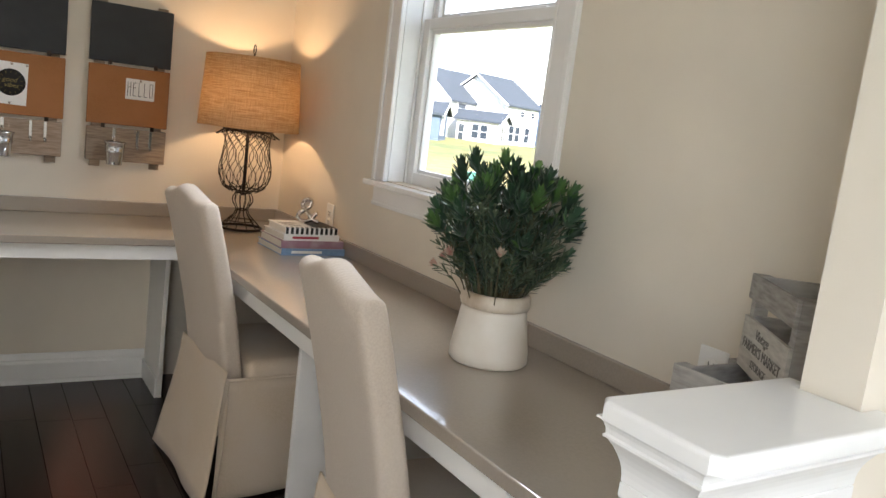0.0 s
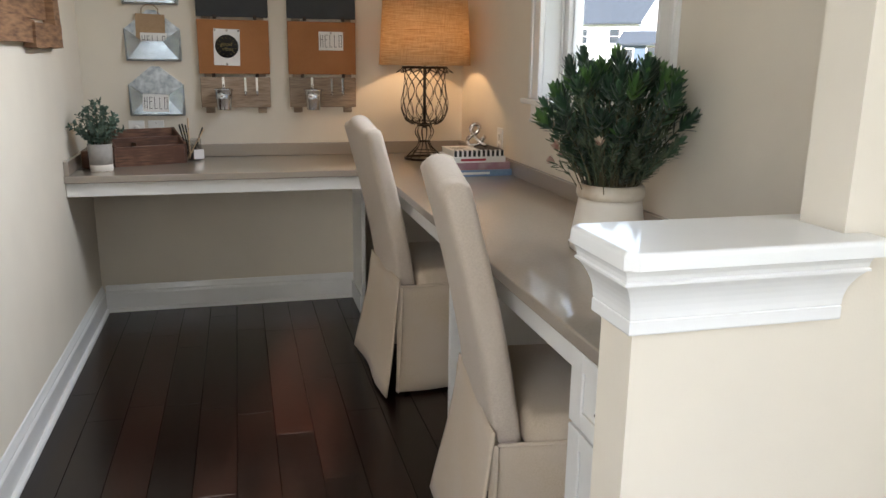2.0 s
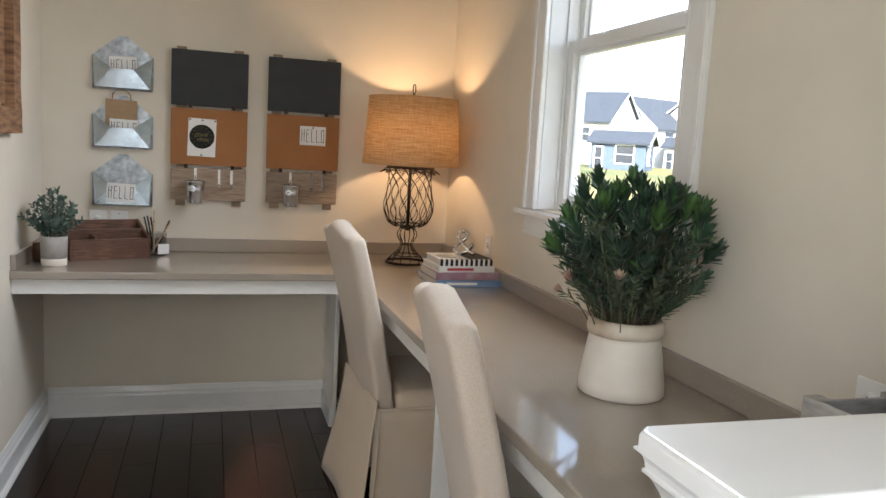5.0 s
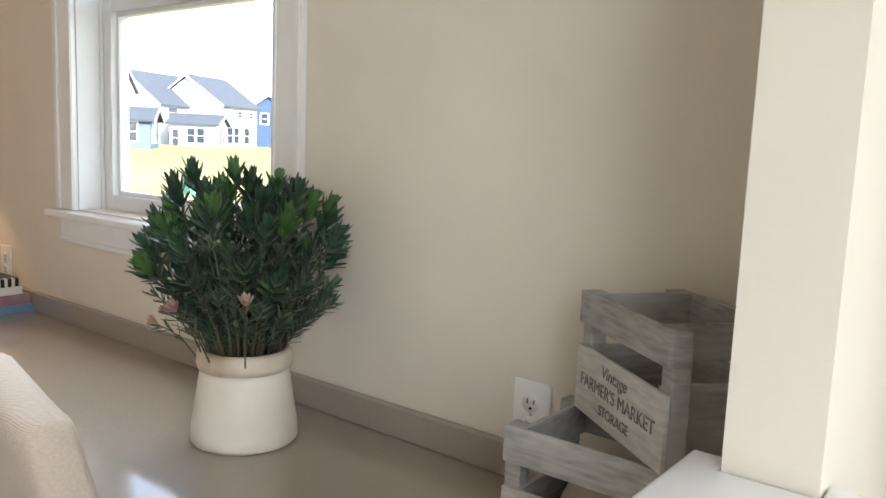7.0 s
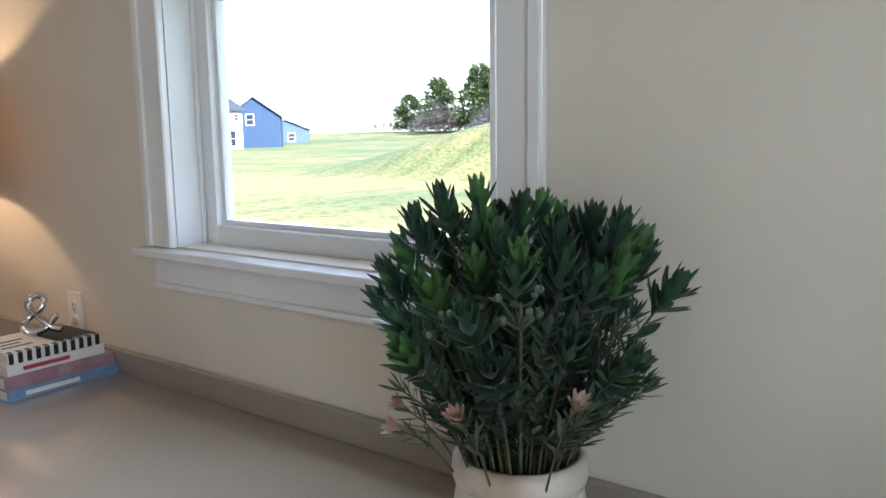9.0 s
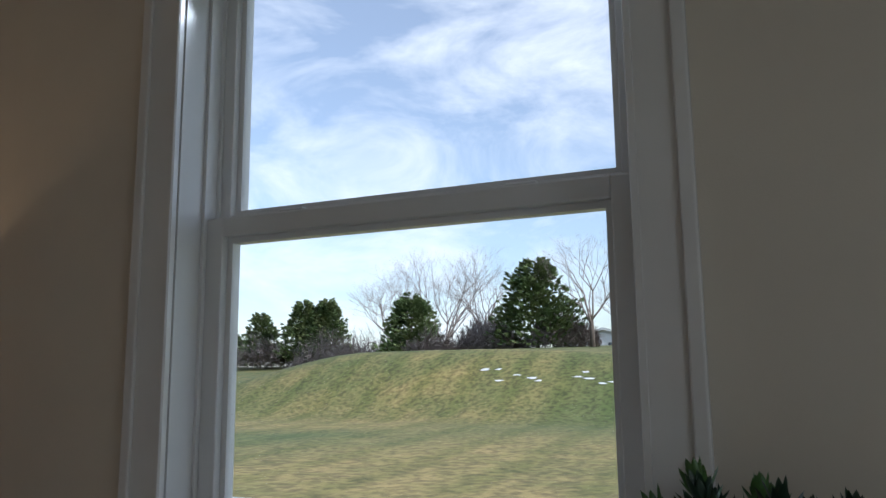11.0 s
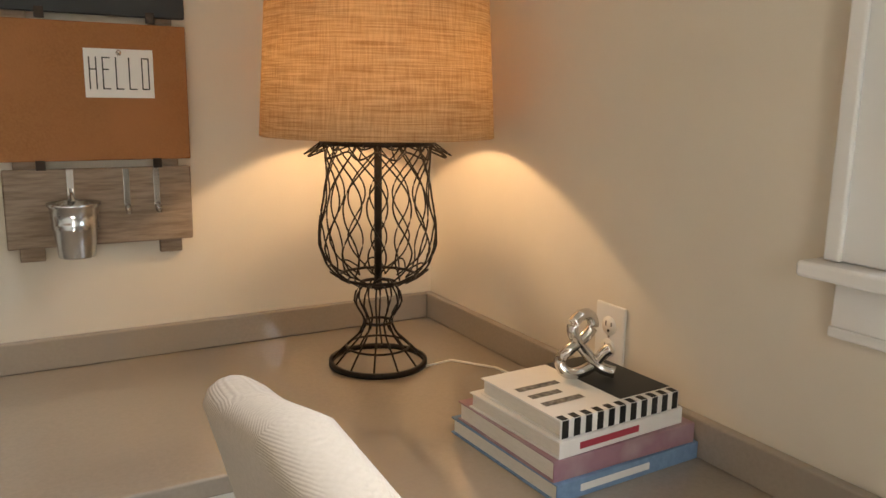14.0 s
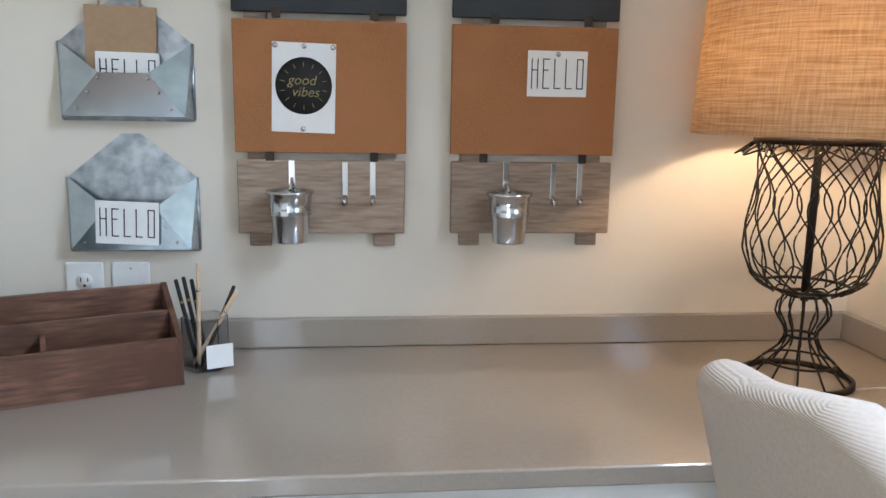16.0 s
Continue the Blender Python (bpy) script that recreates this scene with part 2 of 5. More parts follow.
_t.links.new(_b.outputs["Normal"], _p.inputs["Normal"])
_t.links.new(_r.outputs["Color"], _p.inputs["Base Color"])
_t.links.new(_r.outputs["Color"], _tr.inputs["Color"])
_t.links.new(_p.outputs["BSDF"], _mix.inputs[1])
_t.links.new(_tr.outputs["BSDF"], _mix.inputs[2])
_t.links.new(_mix.outputs["Shader"], _o.inputs["Surface"])

M_GLASS = bpy.data.materials.new("clear_glass")
M_GLASS.use_nodes = True
_p = M_GLASS.node_tree.nodes["Principled BSDF"]
_p.inputs["Transmission Weight"].default_value = 1.0
_p.inputs["Roughness"].default_value = 0.0
_p.inputs["IOR"].default_value = 1.06
_p.inputs["Base Color"].default_value = (0.98, 0.99, 0.99, 1)
M_ACRYLIC = bpy.data.materials.new("clear_acrylic")
M_ACRYLIC.use_nodes = True
_p = M_ACRYLIC.node_tree.nodes["Principled BSDF"]
_p.inputs["Transmission Weight"].default_value = 1.0
_p.inputs["Roughness"].default_value = 0.03
_p.inputs["IOR"].default_value = 1.3
M_BULB = bpy.data.materials.new("lit_bulb")
M_BULB.use_nodes = True
_p = M_BULB.node_tree.nodes["Principled BSDF"]
_p.inputs["Emission Color"].default_value = (1.0, 0.7, 0.4, 1)
_p.inputs["Emission Strength"].default_value = 8.0

# ---- mesh helpers ----


def finish(bm, smooth=False):
    bmesh.ops.recalc_face_normals(bm, faces=bm.faces)
    for f in bm.faces:
        f.smooth = smooth
    return bm


def link_mesh(name, bm, mat, smooth=None):
    me = bpy.data.meshes.new(name)
    bm.to_mesh(me)
    bm.free()
    for m in (mat if isinstance(mat, (list, tuple)) else [mat]):
        me.materials.append(m)
    if smooth is not None:
        me.polygons.foreach_set("use_smooth", [smooth] * len(me.polygons))
    return new(name, me)


def part(name, bm, mat, parent, label="", smooth=None):
    ob = link_mesh(name, bm, mat, smooth)
    ob.parent = parent
    return tagged(ob, label)


def thing(name, at, label, category, group="", rz=0.0, rx=0.0, ry=0.0):
    ob = new(name)
    ob.empty_display_size = 0.05
    ob.matrix_basis = pose(*at, rx, ry, rz)
    return tagged(ob, label, category, group)


def structure(name, bm, mat, label="", category=""):
    return tagged(link_mesh(name, bm, mat), label, category, kind="structure")


def box(x0, x1, y0, y1, z0, z1, bevel=0.0, seg=2, bm=None):
    b = bmesh.new()
    bmesh.ops.create_cube(b, size=1)
    for v in b.verts:
        v.co = Vector((x0 + (x1 - x0) * (v.co.x + 0.5), y0 + (y1 - y0) * (v.co.y + 0.5), z0 + (z1 - z0) * (v.co.z + 0.5)))
    if bevel:
        bmesh.ops.bevel(b, geom=b.edges[:], offset=bevel, segments=seg, profile=0.5, affect="EDGES")
    if bm is None:
        return b
    return merge(bm, b)


def merge(a, b, m=None):
    """Adds b to a, moved by m."""
    if m is not None:
        bmesh.ops.transform(b, matrix=m, verts=b.verts)
    me = bpy.data.meshes.new("tmp")
    b.to_mesh(me)
    b.free()
    a.from_mesh(me)
    bpy.data.meshes.remove(me)
    return a


def moved(bm, m):
    bmesh.ops.transform(bm, matrix=m, verts=bm.verts)
    return bm


def lathe(profile, seg=32, squash=1.0, closed=False):
    """Turns (radius, z) pairs round the z axis."""
    bm = bmesh.new()
    rings = []
    for r, z in profile:
        rings.append([bm.verts.new((r * math.cos(2 * math.pi * i / seg), squash * r * math.sin(2 * math.pi * i / seg), z)) for i in range(seg)])
    for a, b in zip(rings, rings[1:] + ([rings[0]] if closed else [])):
        for i in range(seg):
            bm.faces.new((a[i], a[(i + 1) % seg], b[(i + 1) % seg], b[i]))
    if not closed:
        if profile[0][0] > 1e-4:
            bm.faces.new(rings[0][::-1])
        if profile[-1][0] > 1e-4:
            bm.faces.new(rings[-1])
    bmesh.ops.remove_doubles(bm, verts=bm.verts, dist=1e-5)
    return finish(bm, True)


def tube(points, radius, seg=6, loop=False, bm=None, taper=1.0):
    """A round bar along points."""
    b = bm or bmesh.new()
    pts = [Vector(p) for p in points]
    n = len(pts)
    rings = []
    for i, p in enumerate(pts):
        if loop:
            d = pts[(i + 1) % n] - pts[i - 1]
        else:
            d = pts[min(i + 1, n - 1)] - pts[max(i - 1, 0)]
        d.normalize()
        side = d.cross(Vector((0, 0, 1)) if abs(d.z) < 0.9 else Vector((1, 0, 0))).normalized()
        up = side.cross(d)
        r = radius * (1 + (taper - 1) * i / max(1, n - 1))
        rings.append([b.verts.new(p + r * (math.cos(2 * math.pi * k / seg) * side + math.sin(2 * math.pi * k / seg) * up)) for k in range(seg)])
    for a, c in zip(rings, rings[1:] + ([rings[0]] if loop else [])):
        for k in range(seg):
            f = b.faces.new((a[k], a[(k + 1) % seg], c[(k + 1) % seg], c[k]))
            f.smooth = True
    if not loop:
        b.faces.new(rings[0][::-1])
        b.faces.new(rings[-1])
    return b


def ring(radius, z, wire, seg=40, bm=None):
    return tube([(radius * math.cos(2 * math.pi * i / seg), radius * math.sin(2 * math.pi * i / seg), z) for i in range(seg)], wire, 6, True, bm)


def prism(outline, x0, x1, axis="x"):
    """A moulding: an outline of (a, b) pairs drawn out along an axis; a is across, b up."""
    bm = bmesh.new()
    ends = []
    for x in (x0, x1):
        ends.append([bm.verts.new((x, a, b) if axis == "x" else (a, x, b)) for a, b in outline])
    n = len(outline)
    for i in range(n):
        bm.faces.new((ends[0][i], ends[0][(i + 1) % n], ends[1][(i + 1) % n], ends[1][i]))
    bm.faces.new(ends[0][::-1])
    bm.faces.new(ends[1])
    return finish(bm)


def lettering(text, size, parent, mat, m, name="lettering", squeeze=1.0, lean=0.0, depth=0.0004):
    cu = bpy.data.curves.new(name, "FONT")
    cu.body, cu.size, cu.align_x, cu.align_y, cu.extrude, cu.shear = text, size, "CENTER", "CENTER", depth, lean
    tmp = bpy.data.objects.new("tmp", cu)
    me = bpy.data.meshes.new_from_object(tmp)
    bpy.data.objects.remove(tmp)
    me.materials.clear()
    me.materials.append(mat)
    ob = new(name, me)
    ob.parent = parent
    ob.matrix_basis = m @ Matrix.Diagonal((squeeze, 1, 1, 1))
    return ob


# ---- the room's shell ----
WY0, WY1, WZ0, WZ1 = -1.985, -1.112, 1.096, 2.26      # desk window
HY0, HY1, HZ0, HZ1 = -5.45, -3.85, 0.6, 2.45           # invented hall windows, one on each side, out of view


def wall_with_holes(name, a0, a1, z0, z1, holes, thick, place, label):
    """A wall in the plane of a and z, with real openings; place turns (a, d, z) into the world."""
    bm = bmesh.new()
    cuts_a = sorted({a0, a1, *[h[0] for h in holes], *[h[1] for h in holes]})
    cuts_z = sorted({z0, z1, *[h[2] for h in holes], *[h[3] for h in holes]})
    for i in range(len(cuts_a) - 1):
        for j in range(len(cuts_z) - 1):
            ca, cz = (cuts_a[i] + cuts_a[i + 1]) / 2, (cuts_z[j] + cuts_z[j + 1]) / 2
            if any(h[0] < ca < h[1] and h[2] < cz < h[3] for h in holes):
                continue
            b = box(cuts_a[i], cuts_a[i + 1], 0, thick, cuts_z[j], cuts_z[j + 1])
            merge(bm, b)
    bmesh.ops.remove_doubles(bm, verts=bm.verts, dist=1e-5)
    seen = {}
    for f in bm.faces:
        seen.setdefault(tuple(round(c, 4) for c in f.calc_center_median()), []).append(f)
    bmesh.ops.delete(bm, geom=[f for fs in seen.values() if len(fs) > 1 for f in fs], context="FACES")
    for v in bm.verts:
        v.co = place(v.co)
    finish(bm)
    return structure(name, bm, M_WALL, label)


wall_with_holes("wall_east", YS, 0.0, -0.15, ZC, [(WY0, WY1, WZ0, WZ1), (HY0, HY1, HZ0, HZ1)], 0.16,
                lambda c: Vector((c.y, c.x, c.z)), "cream painted wall with a sash window above the desk")
structure("wall_north", box(XW - 0.12, 0.16, 0.0, 0.12, -0.15, ZC), M_WALL, "cream painted wall behind the desk")
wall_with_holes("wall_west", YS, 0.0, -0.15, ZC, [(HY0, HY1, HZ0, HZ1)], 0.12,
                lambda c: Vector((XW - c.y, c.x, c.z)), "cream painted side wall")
structure("wall_south", box(XW - 0.12, 0.16, YS - 0.12, YS, -0.15, ZC), M_WALL, "plain cream wall behind the hall")
structure("ceiling", box(XW - 0.12, 0.16, YS - 0.12, 0.12, ZC, ZC + 0.12), M_CEIL, "flat white ceiling")
floor_slab = structure("floor", box(XW - 0.12, 0.16, YS - 0.12, 0.12, -0.15, -0.006), M_GAP, "dark stained hardwood plank floor")

# full-height wall end and the half wall
COLX, HWX, HY_N, HY_S = -0.405, -0.688, -3.085, -3.167
structure("wall_stub", box(COLX, -0.001, HY_S, HY_N, 0.985, ZC), M_WALL, "cream full-height wall end")
half_wall = structure("half_wall", box(HWX, -0.001, HY_S, HY_N, -0.003, 0.985), M_WALL, "waist-high painted half wall with a white moulded cap")
CAPX0, CAPX1, CAPY0, CAPY1 = -0.726, -0.372, -3.218, -3.047


def cap_moulding():
    """Stacked profile under the cap: fascia, cove and bead, swept round three sides."""
    bm = bmesh.new()
    prof = [(0.0, 0.926), (0.009, 0.926), (0.010, 0.928), (0.010, 0.943), (0.0085, 0.9445)]
    prof += [(0.0095 + 0.016 * k ** 2.2, 0.946 + 0.046 * k) for k in np.linspace(0, 1, 7)]
    prof += [(0.029, 0.993), (0.029, 0.996), (0.0265, 0.998)]
    prof += [(0.027 + 0.009 * (1 - math.cos(k)), 0.998 + 0.016 * math.sin(k)) for k in np.linspace(0, math.pi / 2, 5)]
    prof += [(0.036, 1.0165), (0.0, 1.0165)]
    corners = []
    for d, z in prof:
        corners.append([bm.verts.new(p) for p in ((COLX + 0.003, HY_S - 0.0005, z), (COLX - 0.008 + d, HY_S - d, z), (HWX - d, HY_S - d, z), (HWX - d, HY_N + d, z), (COLX - 0.008 + d, HY_N + d, z))])
    for a, b in zip(corners, corners[1:]):
        for i in range(4):
            bm.faces.new((a[i], a[i + 1], b[i + 1], b[i]))
    bmesh.ops.remove_doubles(bm, verts=bm.verts, dist=1e-5)
    return finish(bm)


part("moulding", cap_moulding(), M_TRIM, half_wall, "white painted cove moulding")
cap = bmesh.new()
ch = 0.013
pts = [(CAPX0 + ch, CAPY0), (CAPX1, CAPY0), (CAPX1, HY_S - 0.001), (COLX - 0.002, HY_S - 0.001), (COLX - 0.002, HY_N + 0.001), (CAPX1, HY_N + 0.001), (CAPX1, CAPY1), (CAPX0 + ch, CAPY1), (CAPX0, CAPY1 - ch), (CAPX0, CAPY0 + ch)]
lo = [cap.verts.new((x, y, 1.0167)) for x, y in pts]
hi = [cap.verts.new((x, y, 1.037)) for x, y in pts]
cap.faces.new(lo[::-1])
top = cap.faces.new(hi)
for i in range(len(pts)):
    cap.faces.new((lo[i], lo[(i + 1) % len(pts)], hi[(i + 1) % len(pts)], hi[i]))
finish(cap)
bmesh.ops.bevel(cap, geom=[e for e in cap.edges if all(v.co.z > 1.03 for v in e.verts)], offset=0.006, segments=4, profile=0.5, affect="EDGES")
part("cap", cap, M_TRIM, half_wall, "white painted cap board")

# baseboards
BASE = [(0.0, 0.0), (0.016, 0.0), (0.016, 0.088), (0.013, 0.096), (0.010, 0.100), (0.011, 0.106), (0.007, 0.118), (0.004, 0.130), (0.0, 0.133)]
SHOE = [(0.016, 0.0), (0.030, 0.0), (0.029, 0.008), (0.024, 0.015), (0.016, 0.018)]
structure("baseboard_west", prism([(XW + a, b) for a, b in BASE], YS, -0.001, "y"), M_TRIM, "white moulded baseboard")
structure("shoe_west", prism([(XW + a, b) for a, b in SHOE], YS, -0.017, "y"), M_TRIM, "white quarter-round shoe moulding")
structure("baseboard_north", prism([(-a, b) for a, b in BASE], XW + 0.017, -0.585, "x"), M_TRIM, "white moulded baseboard under the desk")
structure("shoe_north", prism([(-a, b) for a, b in SHOE], XW + 0.03, -0.585, "x"), M_TRIM, "white quarter-round shoe moulding")
structure("baseboard_east", prism([(-a, b) for a, b in BASE], -2.68, -0.02, "y"), M_TRIM, "white moulded baseboard under the desk")

# ---- window ----


def sash(name, parent, y0, y1, z0, z1, x0, depth, stile, bottom, top, label):
    """A glazed sash: two stiles, two rails, glazing beads, pane."""
    fr = bmesh.new()
    box(x0, x0 + depth, y0, y0 + stile, z0, z1, 0.003, 2, fr)
    box(x0, x0 + depth, y1 - stile, y1, z0, z1, 0.003, 2, fr)
    s = part("sash", fr, M_VINYL, parent, label)
    part("rail", box(x0 + 0.0005, x0 + depth, y0 + stile, y1 - stile, z0, z0 + bottom, 0.003), M_VINYL, s)
    part("rail", box(x0 + 0.0005, x0 + depth, y0 + stile, y1 - stile, z1 - top, z1, 0.003), M_VINYL, s)
    gx = x0 + depth * 0.55
    bead = bmesh.new()
    for a, b, c, d in ((y0 + stile, y0 + stile + 0.012, z0 + bottom, z1 - top), (y1 - stile - 0.012, y1 - stile, z0 + bottom, z1 - top)):
        box(gx - 0.002, gx + 0.022, a, b, c, d, 0, 1, bead)
    for c, d in ((z0 + bottom, z0 + bottom + 0.012), (z1 - top - 0.012, z1 - top)):
        box(gx - 0.002, gx + 0.022, y0 + stile + 0.012, y1 - stile - 0.012, c, d, 0, 1, bead)
    part("glazing_bead", bead, M_VINYL, s)
    pane = part("pane", box(gx + 0.004, gx + 0.008, y0 + stile + 0.008, y1 - stile - 0.008, z0 + bottom + 0.008, z1 - top - 0.008), M_GLASS, s, "clear glass pane")
    pane.visible_shadow = False
    return s


win = thing("window_1", (0, 0, 0), "white double-hung sash window with moulded casing above the desk", "window")
win["kind"] = "structure"
CW = 0.09
for y0, y1 in ((WY0 - CW + 0.005, WY0 + 0.005), (WY1 - 0.005, WY1 + CW - 0.005)):
    c = bmesh.new()
    box(-0.016, 0.0, y0, y1, WZ0 - 0.003, WZ1 + 0.09, 0.002, 1, c)
    yo = y0 if y0 < WY0 - 0.05 else y1 - 0.022
    box(-0.024, -0.0155, yo, yo + 0.022, WZ0 - 0.003, WZ1 + 0.09, 0.003, 2, c)
    yi = y1 - 0.012 if y0 < WY0 - 0.05 else y0
    box(-0.019, -0.0155, yi, yi + 0.012, WZ0 - 0.003, WZ1 + 0.09, 0.0015, 1, c)
    part("casing", c, M_TRIM, win, "white moulded side casing")
part("head_casing", box(-0.018, 0.0, WY0 + 0.006, WY1 - 0.006, WZ1 - 0.005, WZ1 + 0.09, 0.002), M_TRIM, win)
part("window_sill", box(-0.050, 0.075, WY0 - CW - 0.012, WY1 + CW + 0.012, 1.072, WZ0 - 0.004, 0.005, 3), M_TRIM, win, "white painted stool")
ap = box(-0.016, 0.0, WY0 - CW + 0.02, WY1 + CW - 0.02, 1.0, 1.0715, 0.002)
box(-0.022, -0.0155, WY0 - CW + 0.02, WY1 + CW - 0.02, 1.0, 1.014, 0.003, 2, ap)
part("apron", ap, M_TRIM, win, "white apron under the sill")
jamb = bmesh.new()
for a, b in ((WY0, WY0 + 0.008), (WY1 - 0.008, WY1)):
    box(0.0, 0.156, a, b, WZ0 - 0.003, WZ1, 0, 1, jamb)
box(0.0, 0.156, WY0 + 0.008, WY1 - 0.008, WZ1 - 0.008, WZ1, 0, 1, jamb)
box(0.0765, 0.19, WY0 - 0.02, WY1 + 0.02, WZ0 - 0.04, WZ0 - 0.002, 0, 1, jamb)
part("jamb_liner", jamb, M_VINYL, win)
stop = bmesh.new()
for a, b in ((WY0 + 0.008, WY0 + 0.016), (WY1 - 0.016, WY1 - 0.008)):
    box(0.1065, 0.1115, a, b, 1.692, WZ1 - 0.01, 0, 1, stop)
    box(0.064, 0.074, a, b, WZ0, WZ1 - 0.01, 0.001, 1, stop)
part("parting_stop", stop, M_VINYL, win)
sash("lower", win, WY0 + 0.0085, WY1 - 0.0085, WZ0 - 0.001, 1.690, 0.0755, 0.036, 0.044, 0.044, 0.038, "white vinyl lower sash")
sash("upper", win, WY0 + 0.0085, WY1 - 0.0085, 1.652, WZ1 - 0.009, 0.1125, 0.034, 0.032, 0.050, 0.045, "white vinyl upper sash")
for y in (-1.32, -1.78):
    part("sash_lock", box(0.084, 0.104, y - 0.028, y + 0.028, 1.690, 1.697, 0.003), M_VINYL, win, "white sash lock")

# unseen hall windows, added to go with the two fill lamps
for hname, hx, hlabel in (("added_window_2", 0.06, "tall white hall window beyond the half wall, unseen, added for its light"), ("added_window_3", XW - 0.10, "tall white hall window in the side wall, unseen, added for its light")):
    hwin = thing(hname, (hx, 0, 0), hlabel, "window")
    hwin["kind"] = "structure"
    HYM = (HY0 + HY1) / 2
    for a, b in ((HY0, HY0 + 0.06), (HYM - 0.04, HYM + 0.04), (HY1 - 0.06, HY1)):
        part("window_frame", box(0, 0.06, a, b, HZ0, HZ1, 0.003, 1), M_VINYL, hwin)
    for z in (HZ0, 1.55, HZ1 - 0.06):
        for a, b in ((HY0 + 0.06, HYM - 0.04), (HYM + 0.04, HY1 - 0.06)):
            part("rail", box(0.001, 0.059, a, b, z, z + 0.06, 0.003, 1), M_VINYL, hwin)

# ---- desk ----
DZ, DN, DE = 0.76, -0.588, -0.556
desk = thing("built_in_desk", (0, 0, 0), "L-shaped built-in desk with taupe quartz top and backsplash", "desk")
topm = bmesh.new()
out = [(XW + 0.001, -0.001), (XW + 0.001, DN), (DE - 0.0, DN), (DE, HY_N + 0.002), (-0.001, HY_N + 0.002), (-0.001, -0.001)]
lo = [topm.verts.new((x, y, DZ - 0.03)) for x, y in out]
hi = [topm.verts.new((x, y, DZ)) for x, y in out]
topm.faces.new(lo[::-1])
topm.faces.new(hi)
for i in range(6):
    topm.faces.new((lo[i], lo[(i + 1) % 6], hi[(i + 1) % 6], hi[i]))
finish(topm)
bmesh.ops.bevel(topm, geom=[e for e in topm.edges if all(v.co.x < -0.01 and v.co.y < -0.01 for v in e.verts) and abs(e.verts[0].co.z - e.verts[1].co.z) < 1e-4], offset=0.004, segments=3, profile=0.5, affect="EDGES")
part("worktop", topm, M_QUARTZ, desk, "polished taupe quartz worktop")
part("backsplash", box(XW + 0.001, -0.0205, -0.02, -0.001, DZ + 0.0005, DZ + 0.06, 0.0025), M_QUARTZ, desk)
part("backsplash", box(-0.02, -0.001, HY_N + 0.002, -0.001, DZ + 0.0005, DZ + 0.06, 0.0025), M_QUARTZ, desk)
part("backsplash", box(XW + 0.001, XW + 0.02, DN + 0.01, -0.0205, DZ + 0.0005, DZ + 0.06, 0.0025), M_QUARTZ, desk)
part("apron", box(XW + 0.002, DE + 0.02, DN + 0.02, DN + 0.04, 0.672, 0.7298, 0.002), M_CABINET, desk, "white painted apron")
part("apron", box(DE + 0.02, DE + 0.04, -2.69, DN + 0.0195, 0.672, 0.7298, 0.002), M_CABINET, desk, "white painted apron")
part("support_panel", box(-0.583, -0.563, -0.30, -0.002, 0.0, 0.7298, 0.002), M_CABINET, desk, "white painted support panel")
part("support_panel", box(-0.50, -0.02, -1.66, -1.64, 0.0, 0.7298, 0.002), M_CABINET, desk, "white painted support panel")
part("panel_base", box(-0.595, -0.5835, -0.30, -0.002, 0.0, 0.09, 0.003), M_TRIM, desk)

cab = thing("drawer_cabinet", (0, 0, 0), "white drawer cabinet under the desk with bronze pulls", "cabinet")
part("body", box(-0.52, -0.021, HY_N + 0.004, -2.692, 0.0, 0.7295, 0.002), M_CABINET, cab)
for z0, z1 in ((0.575, 0.722), (0.345, 0.567), (0.11, 0.337)):
    d = box(-0.54, -0.5205, HY_N + 0.008, -2.696, z0, z1, 0.002)
    dr = part("drawer", d, M_CABINET, cab, "white shaker drawer front")
    rim = bmesh.new()
    ya, yb = HY_N + 0.008, -2.696
    box(-0.5465, -0.5403, ya, ya + 0.05, z0, z1, 0.0015, 1, rim)
    box(-0.5465, -0.5403, yb - 0.05, yb, z0, z1, 0.0015, 1, rim)
    box(-0.5464, -0.5403, ya + 0.05, yb - 0.05, z0, z0 + 0.035, 0.0015, 1, rim)
    box(-0.5464, -0.5403, ya + 0.05, yb - 0.05, z1 - 0.035, z1, 0.0015, 1, rim)
    part("drawer_frame", rim, M_CABINET, dr)
    zc, yc = (z0 + z1) / 2, (ya + yb) / 2
    part("handle", tube([(-0.5405, yc - 0.05, zc + 0.005), (-0.560, yc - 0.047, zc), (-0.563, yc, zc - 0.002), (-0.560, yc + 0.047, zc), (-0.5405, yc + 0.05, zc + 0.005)], 0.0055, 8), M_BRONZE, dr, "dark bronze pull")

# ---- chairs ----


